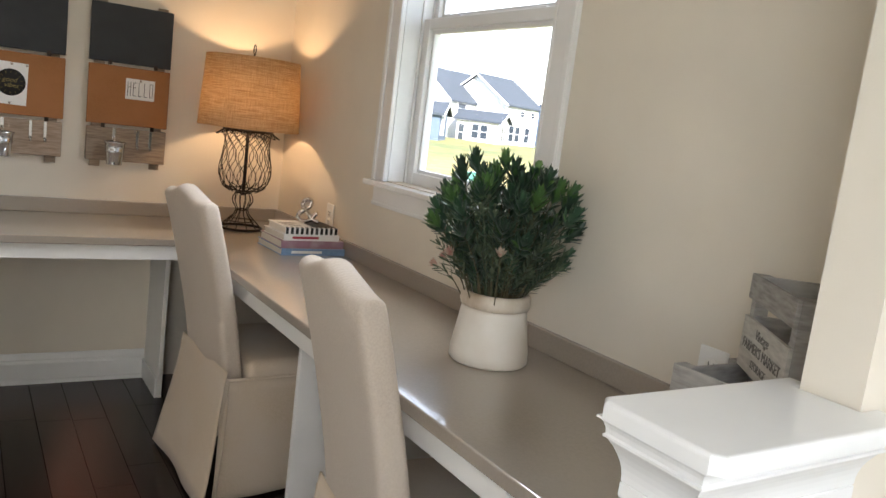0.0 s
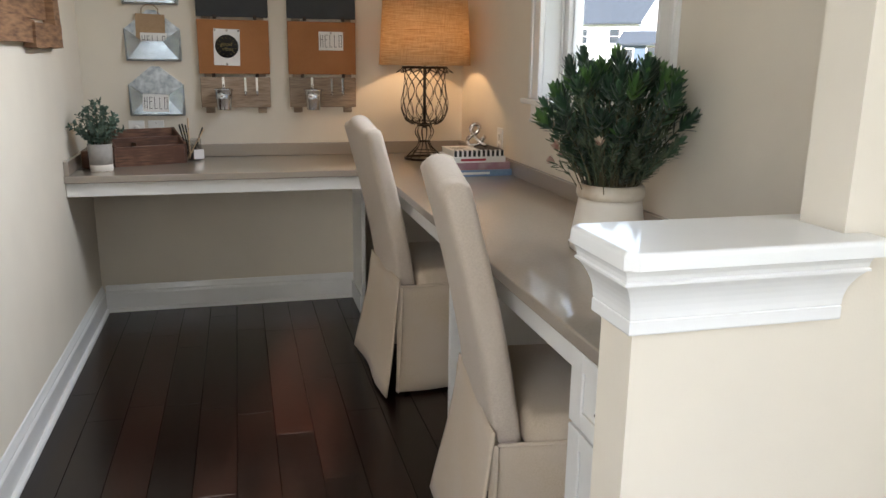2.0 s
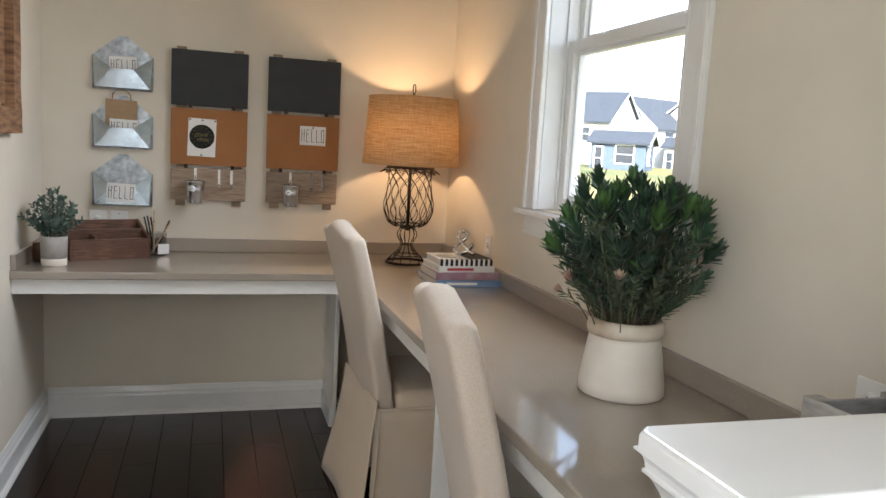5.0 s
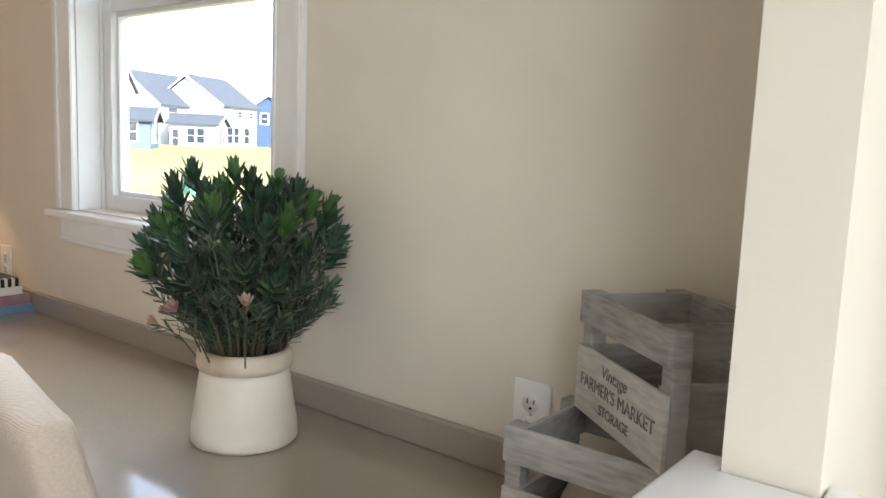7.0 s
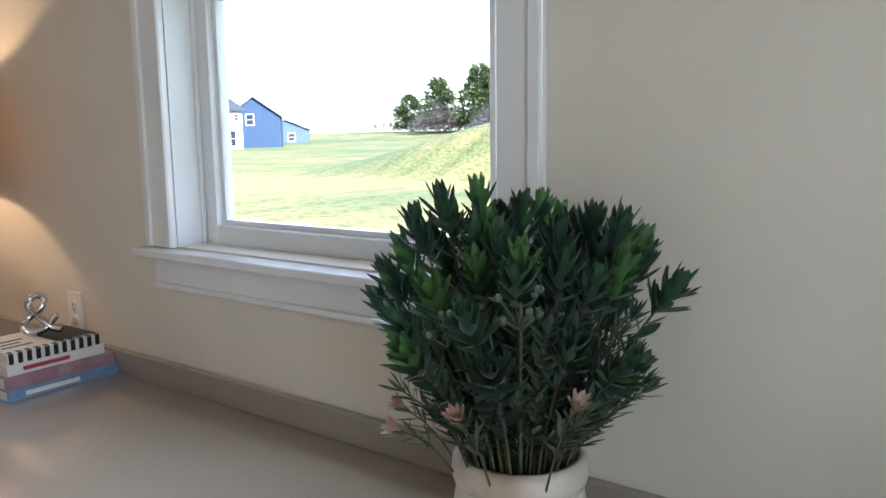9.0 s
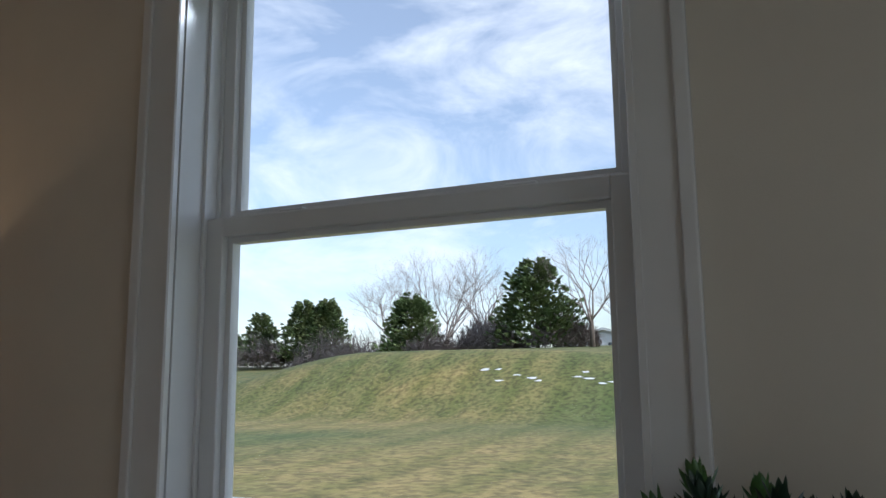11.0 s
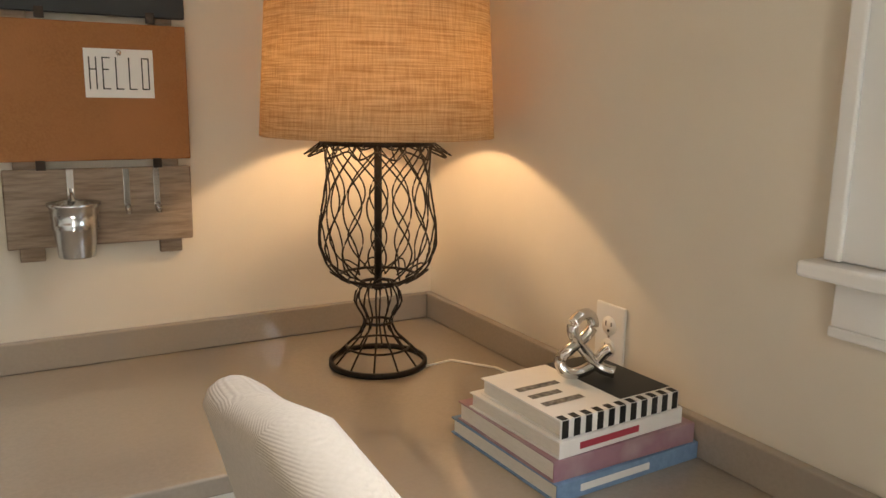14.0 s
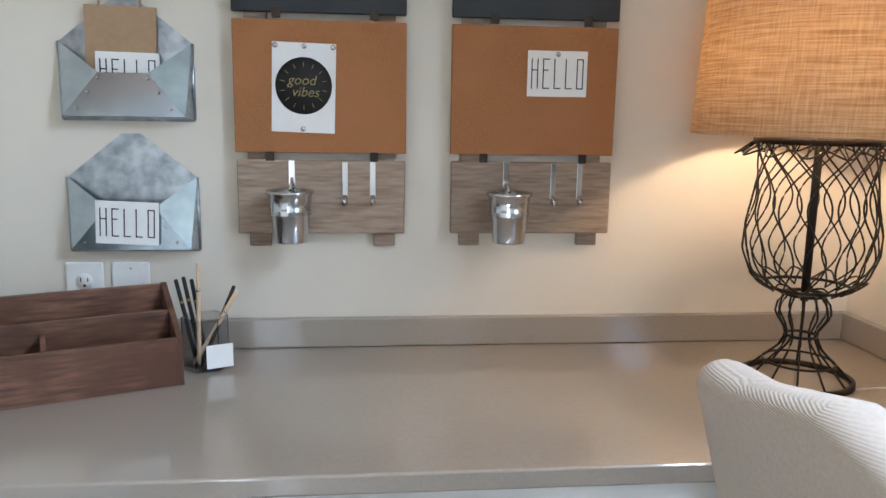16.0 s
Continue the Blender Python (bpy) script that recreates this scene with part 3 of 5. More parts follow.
def chair_back():
    """A padded back: rounded in section, camel-hump top, leaning a little."""
    bm = bmesh.new()
    nu, nz, w, z0 = 26, 22, 0.218, 0.40
    rows = []
    for j in range(nz + 1):
        row = []
        k = j / nz
        for i in range(2 * nu):
            a = 2 * math.pi * i / (2 * nu)
            cx, cy = math.cos(a), math.sin(a)
            # superellipse section: thin in x, wide in y
            px = 0.036 * math.copysign(abs(cx) ** 0.45, cx)
            py = w * math.copysign(abs(cy) ** 0.22, cy)
            u = py / w
            k_ = min(1.0, max(0.0, (abs(u) - 0.10) / 0.62))
            top_z = 1.008 - 0.034 * k_ * k_ * (3 - 2 * k_)
            z = z0 + (top_z - z0) * k
            lean = -0.130 * ((z - z0) / 0.6) ** 1.3
            row.append(bm.verts.new((px + lean, py * (1 - 0.02 * k), z)))
        rows.append(row)
    # rounded crown
    for s, dz in ((0.86, 0.012), (0.55, 0.019), (0.2, 0.022)):
        row = []
        for v in rows[nz]:
            lean = -0.130 * ((v.co.z - z0) / 0.6) ** 1.3
            u = v.co.y / w
            row.append(bm.verts.new((lean + (v.co.x - lean) * s, v.co.y * (1 - (1 - s) * 0.06), v.co.z + dz)))
        rows.append(row)
    for a, b in zip(rows, rows[1:]):
        for i in range(2 * nu):
            f = bm.faces.new((a[i], a[(i + 1) % (2 * nu)], b[(i + 1) % (2 * nu)], b[i]))
    last = rows[-1]
    n = len(last)
    for i in range(-nu // 2, nu // 2):
        q = [last[i % n], last[(i + 1) % n], last[(nu - i - 1) % n], last[(nu - i) % n]]
        if len(set(q)) == 4:
            bm.faces.new(q)
    bm.faces.new(rows[0][::-1])
    return finish(bm, True)


def skirt_panel(p0, p1, z0, z1, flare, waves, phase, out):
    """A hanging cloth panel between two corners, with soft folds and a hem."""
    bm = bmesh.new()
    p0, p1, out = Vector(p0), Vector(p1), Vector(out)
    nu, nz = 24, 10
    grid = []
    for j in range(nz + 1):
        k = j / nz
        row = []
        for i in range(nu + 1):
            u = i / nu
            p = p0.lerp(p1, (u - 0.5) * (1 + flare * 0.5 * k) + 0.5)
            d = flare * 0.16 * k ** 1.2 + 0.006 * math.sin(waves * u * math.pi * 2 + phase) * k + 0.003 * math.sin(9 * u + 5 * k + phase)
            row.append((p.x + out.x * d, p.y + out.y * d, z1 + (z0 - z1) * k))
        grid.append(row)
    front = [[bm.verts.new(q) for q in r] for r in grid]
    back = [[bm.verts.new((q[0] - out.x * 0.005, q[1] - out.y * 0.005, q[2])) for q in r] for r in grid]
    for g, flip in ((front, False), (back, True)):
        for j in range(nz):
            for i in range(nu):
                q = (g[j][i], g[j][i + 1], g[j + 1][i + 1], g[j + 1][i])
                bm.faces.new(q[::-1] if flip else q)
    for i in range(nu):
        bm.faces.new((front[nz][i], front[nz][i + 1], back[nz][i + 1], back[nz][i]))
        bm.faces.new((front[0][i + 1], front[0][i], back[0][i], back[0][i + 1]))
    for j in range(nz):
        bm.faces.new((front[j + 1][0], front[j][0], back[j][0], back[j + 1][0]))
        bm.faces.new((front[j][nu], front[j + 1][nu], back[j + 1][nu], back[j][nu]))
    return finish(bm, True)


def parsons_chair(at, rz, label):
    c = thing("slipcovered_chair", at, label, "chair", "chairs at the desk", rz)
    part("backrest", chair_back(), M_FABRIC, c, "cream ribbed linen padded back")
    seat = box(0.035, 0.44, -0.235, 0.235, 0.39, 0.475, 0.03, 4)
    for v in seat.verts:
        if v.co.z > 0.44:
            v.co.z += 0.012 * (1 - (v.co.y / 0.24) ** 2)
    part("seat", seat, M_SKIRT, c, "tan linen padded seat", True)
    hw = 0.24
    z1, z0 = 0.42, 0.012
    part("skirt", skirt_panel((-0.040, -hw, 0), (-0.040, hw, 0), z0, z1 + 0.03, 0.42, 1.0, 0.4, (-1, 0, 0)), M_SKIRT, c, "flared linen back skirt")
    part("skirt", skirt_panel((0.45, -hw, 0), (-0.045, -hw, 0), z0, z1, 0.10, 1.5, 1.1, (0, -1, 0)), M_SKIRT, c, "linen side skirt with a corner pleat")
    part("skirt", skirt_panel((-0.045, hw, 0), (0.45, hw, 0), z0, z1, 0.10, 1.5, 2.3, (0, 1, 0)), M_SKIRT, c)
    part("skirt", skirt_panel((0.45, hw, 0), (0.45, -hw, 0), z0, z1, 0.08, 1.5, 0.2, (1, 0, 0)), M_SKIRT, c)
    for y in (-hw + 0.012, hw - 0.012):
        part("pleat", skirt_panel((-0.03, y + 0.02, 0), (-0.03, y - 0.02, 0), z0 + 0.004, z1, 0.2, 0.5, 0.1, (-0.7, math.copysign(0.7, y), 0)), M_SKIRT, c)
    part("piping", tube([(0.45, -hw - 0.003, 0.423), (-0.03, -hw - 0.003, 0.423)], 0.004, 6), M_SKIRT, c)
    part("piping", tube([(0.45, hw + 0.003, 0.423), (-0.03, hw + 0.003, 0.423)], 0.004, 6), M_SKIRT, c)
    for x in (0.0, 0.40):
        for y in (-0.19, 0.19):
            part("leg", moved(lathe([(0.016, 0), (0.022, 0.40)], 4), pose(x, y, 0, 0, 0, 45)), M_BOX, c, "dark wooden leg")
    return c


parsons_chair((-0.562, -1.034, 0), 3, "cream slipcovered dining chair tucked under the desk near the lamp")
parsons_chair((-0.560, -2.262, 0), -6.5, "cream slipcovered dining chair with pleated skirt beside the desk drawers")

# ---- table lamp ----
LX, LY = -0.262, -0.262
lamp = thing("table_lamp", (LX, LY, DZ), "black wire table lamp with lit burlap shade on the desk", "lamp")


def body_radius(z):
    """Outline of the wire body above the desk."""
    pts = [(0.165, 0.055), (0.175, 0.072), (0.20, 0.098), (0.24, 0.113), (0.28, 0.113), (0.33, 0.103), (0.38, 0.097), (0.42, 0.100), (0.435, 0.106)]
    for (z0, r0), (z1, r1) in zip(pts, pts[1:]):
        if z <= z1:
            k = (z - z0) / (z1 - z0)
            return r0 + (r1 - r0) * k
    return pts[-1][1]


def foot_radius(z):
    pts = [(0.006, 0.092), (0.03, 0.070), (0.06, 0.038), (0.085, 0.026), (0.098, 0.030), (0.125, 0.047), (0.145, 0.044), (0.165, 0.030)]
    for (z0, r0), (z1, r1) in zip(pts, pts[1:]):
        if z <= z1:
            k = max(0.0, (z - z0) / (z1 - z0))
            return r0 + (r1 - r0) * k
    return pts[-1][1]


part("base_ring", lathe([(0.089, 0.0), (0.097, 0.0), (0.097, 0.010), (0.089, 0.010)], 48, closed=True), M_IRON, lamp, "black iron base ring")
for k in range(12):
    a = 2 * math.pi * k / 12
    part("foot_wire", tube([(foot_radius(z) * math.cos(a), foot_radius(z) * math.sin(a), z) for z in np.linspace(0.006, 0.165, 18)], 0.0020, 5), M_IRON, lamp)
part("collar", ring(0.027, 0.086, 0.0028), M_IRON, lamp)
part("collar", ring(0.062, 0.037, 0.0022), M_IRON, lamp)
part("collar", ring(0.034, 0.163, 0.0035), M_IRON, lamp)
for k in range(14):
    for s in (1, -1):
        pts = []
        for z in np.linspace(0.168, 0.435, 30):
            u = (z - 0.168) / 0.267
            a = 2 * math.pi * k / 14 + s * (0.42 * math.sin(u * math.pi * 2.4) * 0.62 + 0.50 * u)
            pts.append((body_radius(z) * math.cos(a), body_radius(z) * math.sin(a), z))
        part("cage_wire", tube(pts, 0.0017, 5), M_IRON, lamp)
part("rib_ring", ring(body_radius(0.178), 0.178, 0.003), M_IRON, lamp)
part("top_ring", lathe([(0.100, 0.432), (0.109, 0.432), (0.109, 0.442), (0.100, 0.442)], 44, closed=True), M_IRON, lamp)
frill = bmesh.new()
tube([((0.128 + 0.010 * math.cos(a * 14)) * math.cos(a), (0.128 + 0.010 * math.cos(a * 14)) * math.sin(a), 0.418 - 0.006 * math.cos(a * 14)) for a in np.linspace(0, 2 * math.pi, 168, endpoint=False)], 0.0018, 5, True, frill)
for k in range(28):
    a = 2 * math.pi * k / 28
    r = 0.128 + 0.010 * math.cos(a * 14)
    tube([(0.105 * math.cos(a), 0.105 * math.sin(a), 0.437), (r * math.cos(a), r * math.sin(a), 0.418 - 0.006 * math.cos(a * 14))], 0.0014, 4, bm=frill)
part("scalloped_frill", frill, M_IRON, lamp)
petal = bmesh.new()
tube([((0.088 + 0.010 * math.cos(a * 10)) * math.cos(a), (0.088 + 0.010 * math.cos(a * 10)) * math.sin(a), 0.186 + 0.008 * math.cos(a * 10)) for a in np.linspace(0, 2 * math.pi, 140, endpoint=False)], 0.0018, 5, True, petal)
part("petal_ring", petal, M_IRON, lamp)
part("stem", tube([(0, 0, 0.150), (0, 0, 0.56)], 0.0075, 10), M_IRON, lamp, "black centre rod")
part("socket", lathe([(0.0, 0.545), (0.016, 0.545), (0.018, 0.59), (0.0, 0.59)], 14), M_BRONZE, lamp)
part("shade", lathe([(0.2155, 0.447), (0.218, 0.447), (0.218, 0.4495), (0.200, 0.748), (0.1975, 0.748), (0.2135, 0.4495)], 72, closed=True), M_SHADE, lamp, "burlap drum shade, lit from within")
spider = bmesh.new()
for k in range(3):
    a = 2 * math.pi * k / 3 + 0.3
    tube([(0.198 * math.cos(a), 0.198 * math.sin(a), 0.742), (0.10 * math.cos(a), 0.10 * math.sin(a), 0.742), (0, 0, 0.742)], 0.002, 5, bm=spider)
tube([(0.05 * math.cos(a), 0.03 * math.sin(a), 0.60 + 0.07 * (1 - math.cos(a))) for a in np.linspace(0, 2 * math.pi, 24, endpoint=False)], 0.002, 5, True, spider)
part("harp", spider, M_IRON, lamp)
fin = tube([(0, 0, 0.742), (0, 0, 0.768)], 0.004, 8)
tube([(0.0, 0.016 * math.sin(a), 0.787 + 0.021 * math.cos(a)) for a in np.linspace(0, 2 * math.pi, 24, endpoint=False)], 0.0026, 6, True, fin)
part("finial", moved(fin, pose(0, 0, 0, 0, 0, -35)), M_IRON, lamp, "black ring finial")
bulb_ob = part("bulb", lathe([(0.0, -0.022), (0.016, -0.016), (0.022, 0.0), (0.016, 0.016), (0.0, 0.022)], 12), M_BULB, lamp, "frosted glowing bulb")
bulb_ob.location = (0, 0, 0.60)
bulb_ob.visible_shadow = False
cord = thing("lamp_cord", (0, 0, DZ), "clear lamp cord looping to the outlet", "cord")
part("cable", tube([(-0.19, -0.33, 0.003), (-0.15, -0.36, 0.018), (-0.10, -0.44, 0.020), (-0.06, -0.52, 0.004), (-0.03, -0.57, 0.012), (-0.018, -0.625, 0.075), (-0.012, -0.635, 0.10)], 0.0022, 6), M_PLASTIC, cord)

# ---- wall boards ----


def memo_board(x0, x1, label):
    """Chalkboard, cork panel and hook plank on two uprights."""
    o = thing("memo_board", ((x0 + x1) / 2, 0, 0), label, "memo board", "boards above the desk")
    w = (x1 - x0) / 2
    for s in (-1, 1):
        cx = s * (w - 0.042)
        part("upright", box(cx - 0.021, cx + 0.021, -0.0145, -0.001, 0.970, 1.672, 0.002), M_BARN, o, "weathered wooden upright")
    part("chalkboard", box(-w, w, -0.030, -0.015, 1.417, 1.659, 0.002), M_CHALK, o, "black chalkboard panel")
    part("cork_panel", box(-w, w, -0.029, -0.015, 1.155, 1.404, 0.002), M_CORK, o, "orange-brown cork panel")
    part("hook_plank", box(-w + 0.002, w - 0.002, -0.031, -0.015, 0.997, 1.141, 0.003), M_BARN, o, "weathered wooden hook plank")
    for s, z in ((-0.6, 1.141), (0.62, 1.141), (0.62, 1.41), (-0.5, 1.41)):
        part("hinge_tab", box(s * w - 0.008, s * w + 0.008, -0.0305, -0.027, z - 0.004, z + 0.016, 0.001), M_BRONZE, o)
    for hx in ((0.045, 0.099) if x0 < -1 else (0.043, 0.097)):
        hk = box(hx - 0.006, hx + 0.006, -0.0355, -0.0315, 1.066, 1.139, 0.0012, 2)
        merge(hk, tube([(hx, -0.034, 1.072), (hx, -0.040, 1.060), (hx, -0.050, 1.058), (hx, -0.054, 1.068)], 0.005, 8))
        part("hook", hk, M_CHROME, o, "bright steel hook")
    bx = -0.057 if x0 < -1 else -0.053
    strap = box(bx - 0.0065, bx + 0.0065, -0.0355, -0.0315, 1.085, 1.141, 0.001)
    part("hook", strap, M_CHROME, o, "bright steel hook")
    return o, bx


def bucket(at, label):
    b = thing("tin_bucket", at, label, "bucket", "tin buckets on the boards")
    prof = [(0.0, 0.0), (0.031, 0.0), (0.0315, 0.003), (0.0365, 0.051), (0.0395, 0.0535), (0.0372, 0.0565), (0.0400, 0.0595), (0.0378, 0.063), (0.0410, 0.090), (0.0445, 0.0925), (0.0450, 0.098), (0.0400, 0.098), (0.0355, 0.055), (0.030, 0.004), (0.0, 0.004)]
    part("pail", lathe(prof, 36), M_TIN, b, "shiny ribbed tin pail")
    part("hanger", tube([(0.0, 0.0, 0.098), (0, 0.036, 0.108), (0.0, 0.042, 0.118)], 0.003, 6), M_CHROME, b)
    return b


ob1, bx1 = memo_board(-1.303, -0.975, "hanging memo board with chalkboard, cork and hook plank, card pinned on")
ob2, bx2 = memo_board(-0.887, -0.558, "hanging memo board with chalkboard, cork and hook plank, small greeting card")
bucket(((-1.303 - 0.975) / 2 + bx1, -0.077, 0.989), "shiny small tin bucket hooked on a wooden plank")
bucket(((-0.887 - 0.558) / 2 + bx2, -0.077, 0.987), "shiny small tin bucket hooked on a wooden plank")


def push_pins(parent, places):
    for x, z in places:
        p = part("push_pin", moved(lathe([(0.0, 0.0), (0.0045, 0.0), (0.0052, 0.002), (0.004, 0.0045), (0.0, 0.006)], 12), pose(x, -0.0012, z, 90)), M_CHROME, parent, "steel push pin")


def hello_card(at, w, h, tilt=0.0, rx=0.0, group="greeting cards"):
    c = thing("greeting_card", at, "white card printed HELLO in tall thin black letters", "card", group, 0.0, rx, tilt)
    part("sheet", box(-w / 2, w / 2, -0.0008, 0.0008, -h / 2, h / 2), M_PAPER, c)
    lw, lh, st = w * 0.115, h * 0.66, 0.0022
    for k, ch_ in enumerate("HELLO"):
        cx = (k - 2) * w * 0.19
        g = bmesh.new()

        def bar(a, b, z0, z1):
            box(cx + a, cx + b, -0.0014, -0.0009, z0, z1, 0, 1, g)
        l_, r_, b_, t_ = -lw / 2, lw / 2, -lh / 2, lh / 2
        bar(l_, l_ + st, b_, t_)
        if ch_ in "HO":
            bar(r_ - st, r_, b_, t_)
        if ch_ == "H":
            bar(l_ + st, r_ - st, 0.1 * lh, 0.1 * lh + st)
        if ch_ in "ELO":
            bar(l_ + st, r_ - (st if ch_ == "O" else 0), b_, b_ + st)
        if ch_ in "EO":
            bar(l_ + st, r_ - (st if ch_ == "O" else 0), t_ - st, t_)
        if ch_ == "E":
            bar(l_ + st, r_ - st, 0.1 * lh, 0.1 * lh + st)
        part("letter", g, M_BLACK, c)
    return c


hc = hello_card((-0.679, -0.0306, 1.314), 0.119, 0.088)
push_pins(hc, [(0.0, 0.037)])
gv = thing("pinned_print", (-1.171, -0.0306, 1.278), "white print with black disc and gold script, pinned to cork", "print", "", 0, 0, 1.5)
part("sheet", box(-0.060, 0.060, -0.0008, 0.0008, -0.084, 0.084), M_PAPER, gv)
part("disc", moved(lathe([(0.0, 0.0), (0.0535, 0.0), (0.0535, 0.0006), (0.0, 0.0006)], 44), pose(0, -0.0010, 0.004, 90)), M_BLACK, gv, "black painted disc")
lettering("good", 0.026, gv, M_GOLD, pose(-0.004, -0.0022, 0.014, 90, 0, 0), lean=0.25)
lettering("vibes", 0.026, gv, M_GOLD, pose(0.003, -0.0022, -0.008, 90, 0, 0), lean=0.25)
for k in range(14):
    a = 2 * math.pi * k / 14 + 0.2
    part("ray", moved(box(0.036, 0.045, -0.0004, 0.0004, -0.0006, 0.0006), pose(0, -0.0018, 0.004, 0, math.degrees(a), 0)), M_GOLD, gv)
push_pins(gv, [(-0.054, 0.077), (0.0, 0.077), (0.054, 0.077), (0.0, -0.077)])


def envelope(x, z, label):
    """Galvanized wall pocket folded like an open envelope."""
    e = thing("metal_envelope", (x, 0, z), label, "wall pocket", "metal envelopes on the wall")
    w, h, ap, d = 0.121, 0.145, 0.228, 0.036
    back = bmesh.new()
    outl = [(-w, 0.0), (w, 0.0), (w, h), (0.018, ap), (-0.018, ap), (-w, h)]
    f = [back.verts.new((a, -0.003, b)) for a, b in outl]
    g = [back.verts.new((a, -0.001, b)) for a, b in outl]
    back.faces.new(f)
    back.faces.new(g[::-1])
    for i in range(6):
        back.faces.new((f[i], f[(i + 1) % 6], g[(i + 1) % 6], g[i]))
    part("back_plate", finish(back), M_GALV, e)

    def flap(name, pts, label=""):
        bm = bmesh.new()
        a = [bm.verts.new(p) for p in pts]
        b = [bm.verts.new((p[0], p[1] + 0.0015, p[2])) for p in pts]
        bm.faces.new(a)
        bm.faces.new(b[::-1])
        for i in range(len(pts)):
            bm.faces.new((a[i], a[(i + 1) % len(pts)], b[(i + 1) % len(pts)], b[i]))
        part(name, finish(bm), M_STEEL, e, label)
    c0, c1 = 0.045, 0.088
    flap("side_flap", [(-w, -0.006, h), (-w + 0.010, -d, 0.008), (-c0, -d + 0.004, c1)])
    flap("side_flap", [(w, -0.006, h), (c0, -d + 0.004, c1), (w - 0.010, -d, 0.008)])
    flap("front_flap", [(-w + 0.010, -d - 0.002, 0.008), (w - 0.010, -d - 0.002, 0.008), (c0, -d, c1), (-c0, -d, c1)], "bright galvanized front flap")
    rim = bmesh.new()
    for pts in ([(-w, -0.004, 0.002), (w, -0.004, 0.002)], [(-w, -0.004, 0.002), (-w, -0.004, h)], [(w, -0.004, 0.002), (w, -0.004, h)]):
        tube(pts, 0.0035, 6, bm=rim)
    part("rolled_rim", rim, M_GALV, e)
    gus = bmesh.new()
    for pts in ([(-w, -0.003, 0.002), (w, -0.003, 0.002), (w - 0.010, -d - 0.002, 0.008), (-w + 0.010, -d - 0.002, 0.008)], [(-w, -0.003, 0.002), (-w + 0.010, -d - 0.002, 0.008), (-w, -0.005, h)], [(w, -0.003, 0.002), (w, -0.005, h), (w - 0.010, -d - 0.002, 0.008)]):
        gus.faces.new([gus.verts.new(p) for p in pts])
    part("gusset", finish(gus), M_GALV, e)
    for sx, sz in ((-0.085, 0.022), (-0.064, 0.052), (-0.045, 0.078), (0.085, 0.022), (0.064, 0.052), (0.045, 0.078)):
        part("rivet", moved(lathe([(0.0, 0.0), (0.0032, 0.0), (0.002, 0.002), (0.0, 0.0024)], 8), pose(sx, -d - 0.0015, sz, 90)), M_CHROME, e)
    return e


envelope(-1.502, 0.959, "galvanized steel envelope wall pocket holding a greeting card")
envelope(-1.502, 1.212, "galvanized steel envelope wall pocket holding a paper bag")
envelope(-1.502, 1.464, "galvanized steel envelope wall pocket holding papers")
hello_card((-1.505, -0.046, 1.020), 0.116, 0.082, tilt=2.5)
hello_card((-1.497, -0.018, 1.300), 0.116, 0.076, tilt=1.0)
hello_card((-1.500, -0.018, 1.566), 0.112, 0.08, tilt=-2)
bag = thing("paper_bag", (-1.512, -0.010, 1.30), "small brown kraft paper bag with handles in a metal pocket", "paper bag", "", 0, 0, 1.5)
bb = box(-0.062, 0.066, -0.005, 0.005, -0.04, 0.122, 0.001)
part("body", bb, M_KRAFT, bag)
part("handle", tube([(-0.035, -0.003, 0.118), (-0.034, -0.004, 0.145), (-0.015, -0.004, 0.162), (0.02, -0.004, 0.162), (0.038, -0.004, 0.145), (0.039, -0.003, 0.118)], 0.0025, 6), M_KRAFT, bag)
part("fold", box(0.046, 0.0665, -0.0065, -0.0052, -0.04, 0.1215), M_KRAFT, bag)

# ---- outlets ----


def wall_plate(at, rz, label, duplex=True):
    o = thing("outlet", at, label, "outlet", "white wall plates", rz)
    part("plate", box(-0.036, 0.036, -0.006, -0.0005, -0.115, 0.0, 0.003, 3), M_PLASTIC, o)
    if duplex:
        for z in (-0.038, -0.077):
            part("socket_face", moved(lathe([(0.0, 0.0), (0.0165, 0.0), (0.0165, 0.002), (0.0, 0.002)], 20), pose(0, -0.0058, z, 90)), M_PLASTIC, o)
            sl = box(-0.0075, -0.0055, -0.0086, -0.0080, z - 0.001, z + 0.008)
            box(0.0055, 0.0075, -0.0086, -0.0080, z, z + 0.007, 0, 1, sl)
            merge(sl, moved(lathe([(0.0, 0.0), (0.0028, 0.0), (0.0028, 0.0006), (0.0, 0.0006)], 10), pose(0, -0.0080, z - 0.008, 90)))
            part("slots", sl, M_SLOT, o)
    part("screw", moved(lathe([(0.0, 0.0), (0.003, 0.0), (0.002, 0.001), (0.0, 0.0012)], 10), pose(0, -0.006, -0.0575 if duplex else -0.012, 90)), M_CHROME, o)
    return o


wall_plate((0, -2.646, 0.933), -90, "white duplex outlet above the desk beside wooden crates")
wall_plate((0, -0.641, 0.941), -90, "white duplex outlet above the backsplash behind the books")
wall_plate((-1.604, 0, 0.936), 0, "white duplex outlet above the wooden desk tray")
wall_plate((-1.516, 0, 0.936), 0, "blank white wall plate above the desk", False)

# ---- crates ----


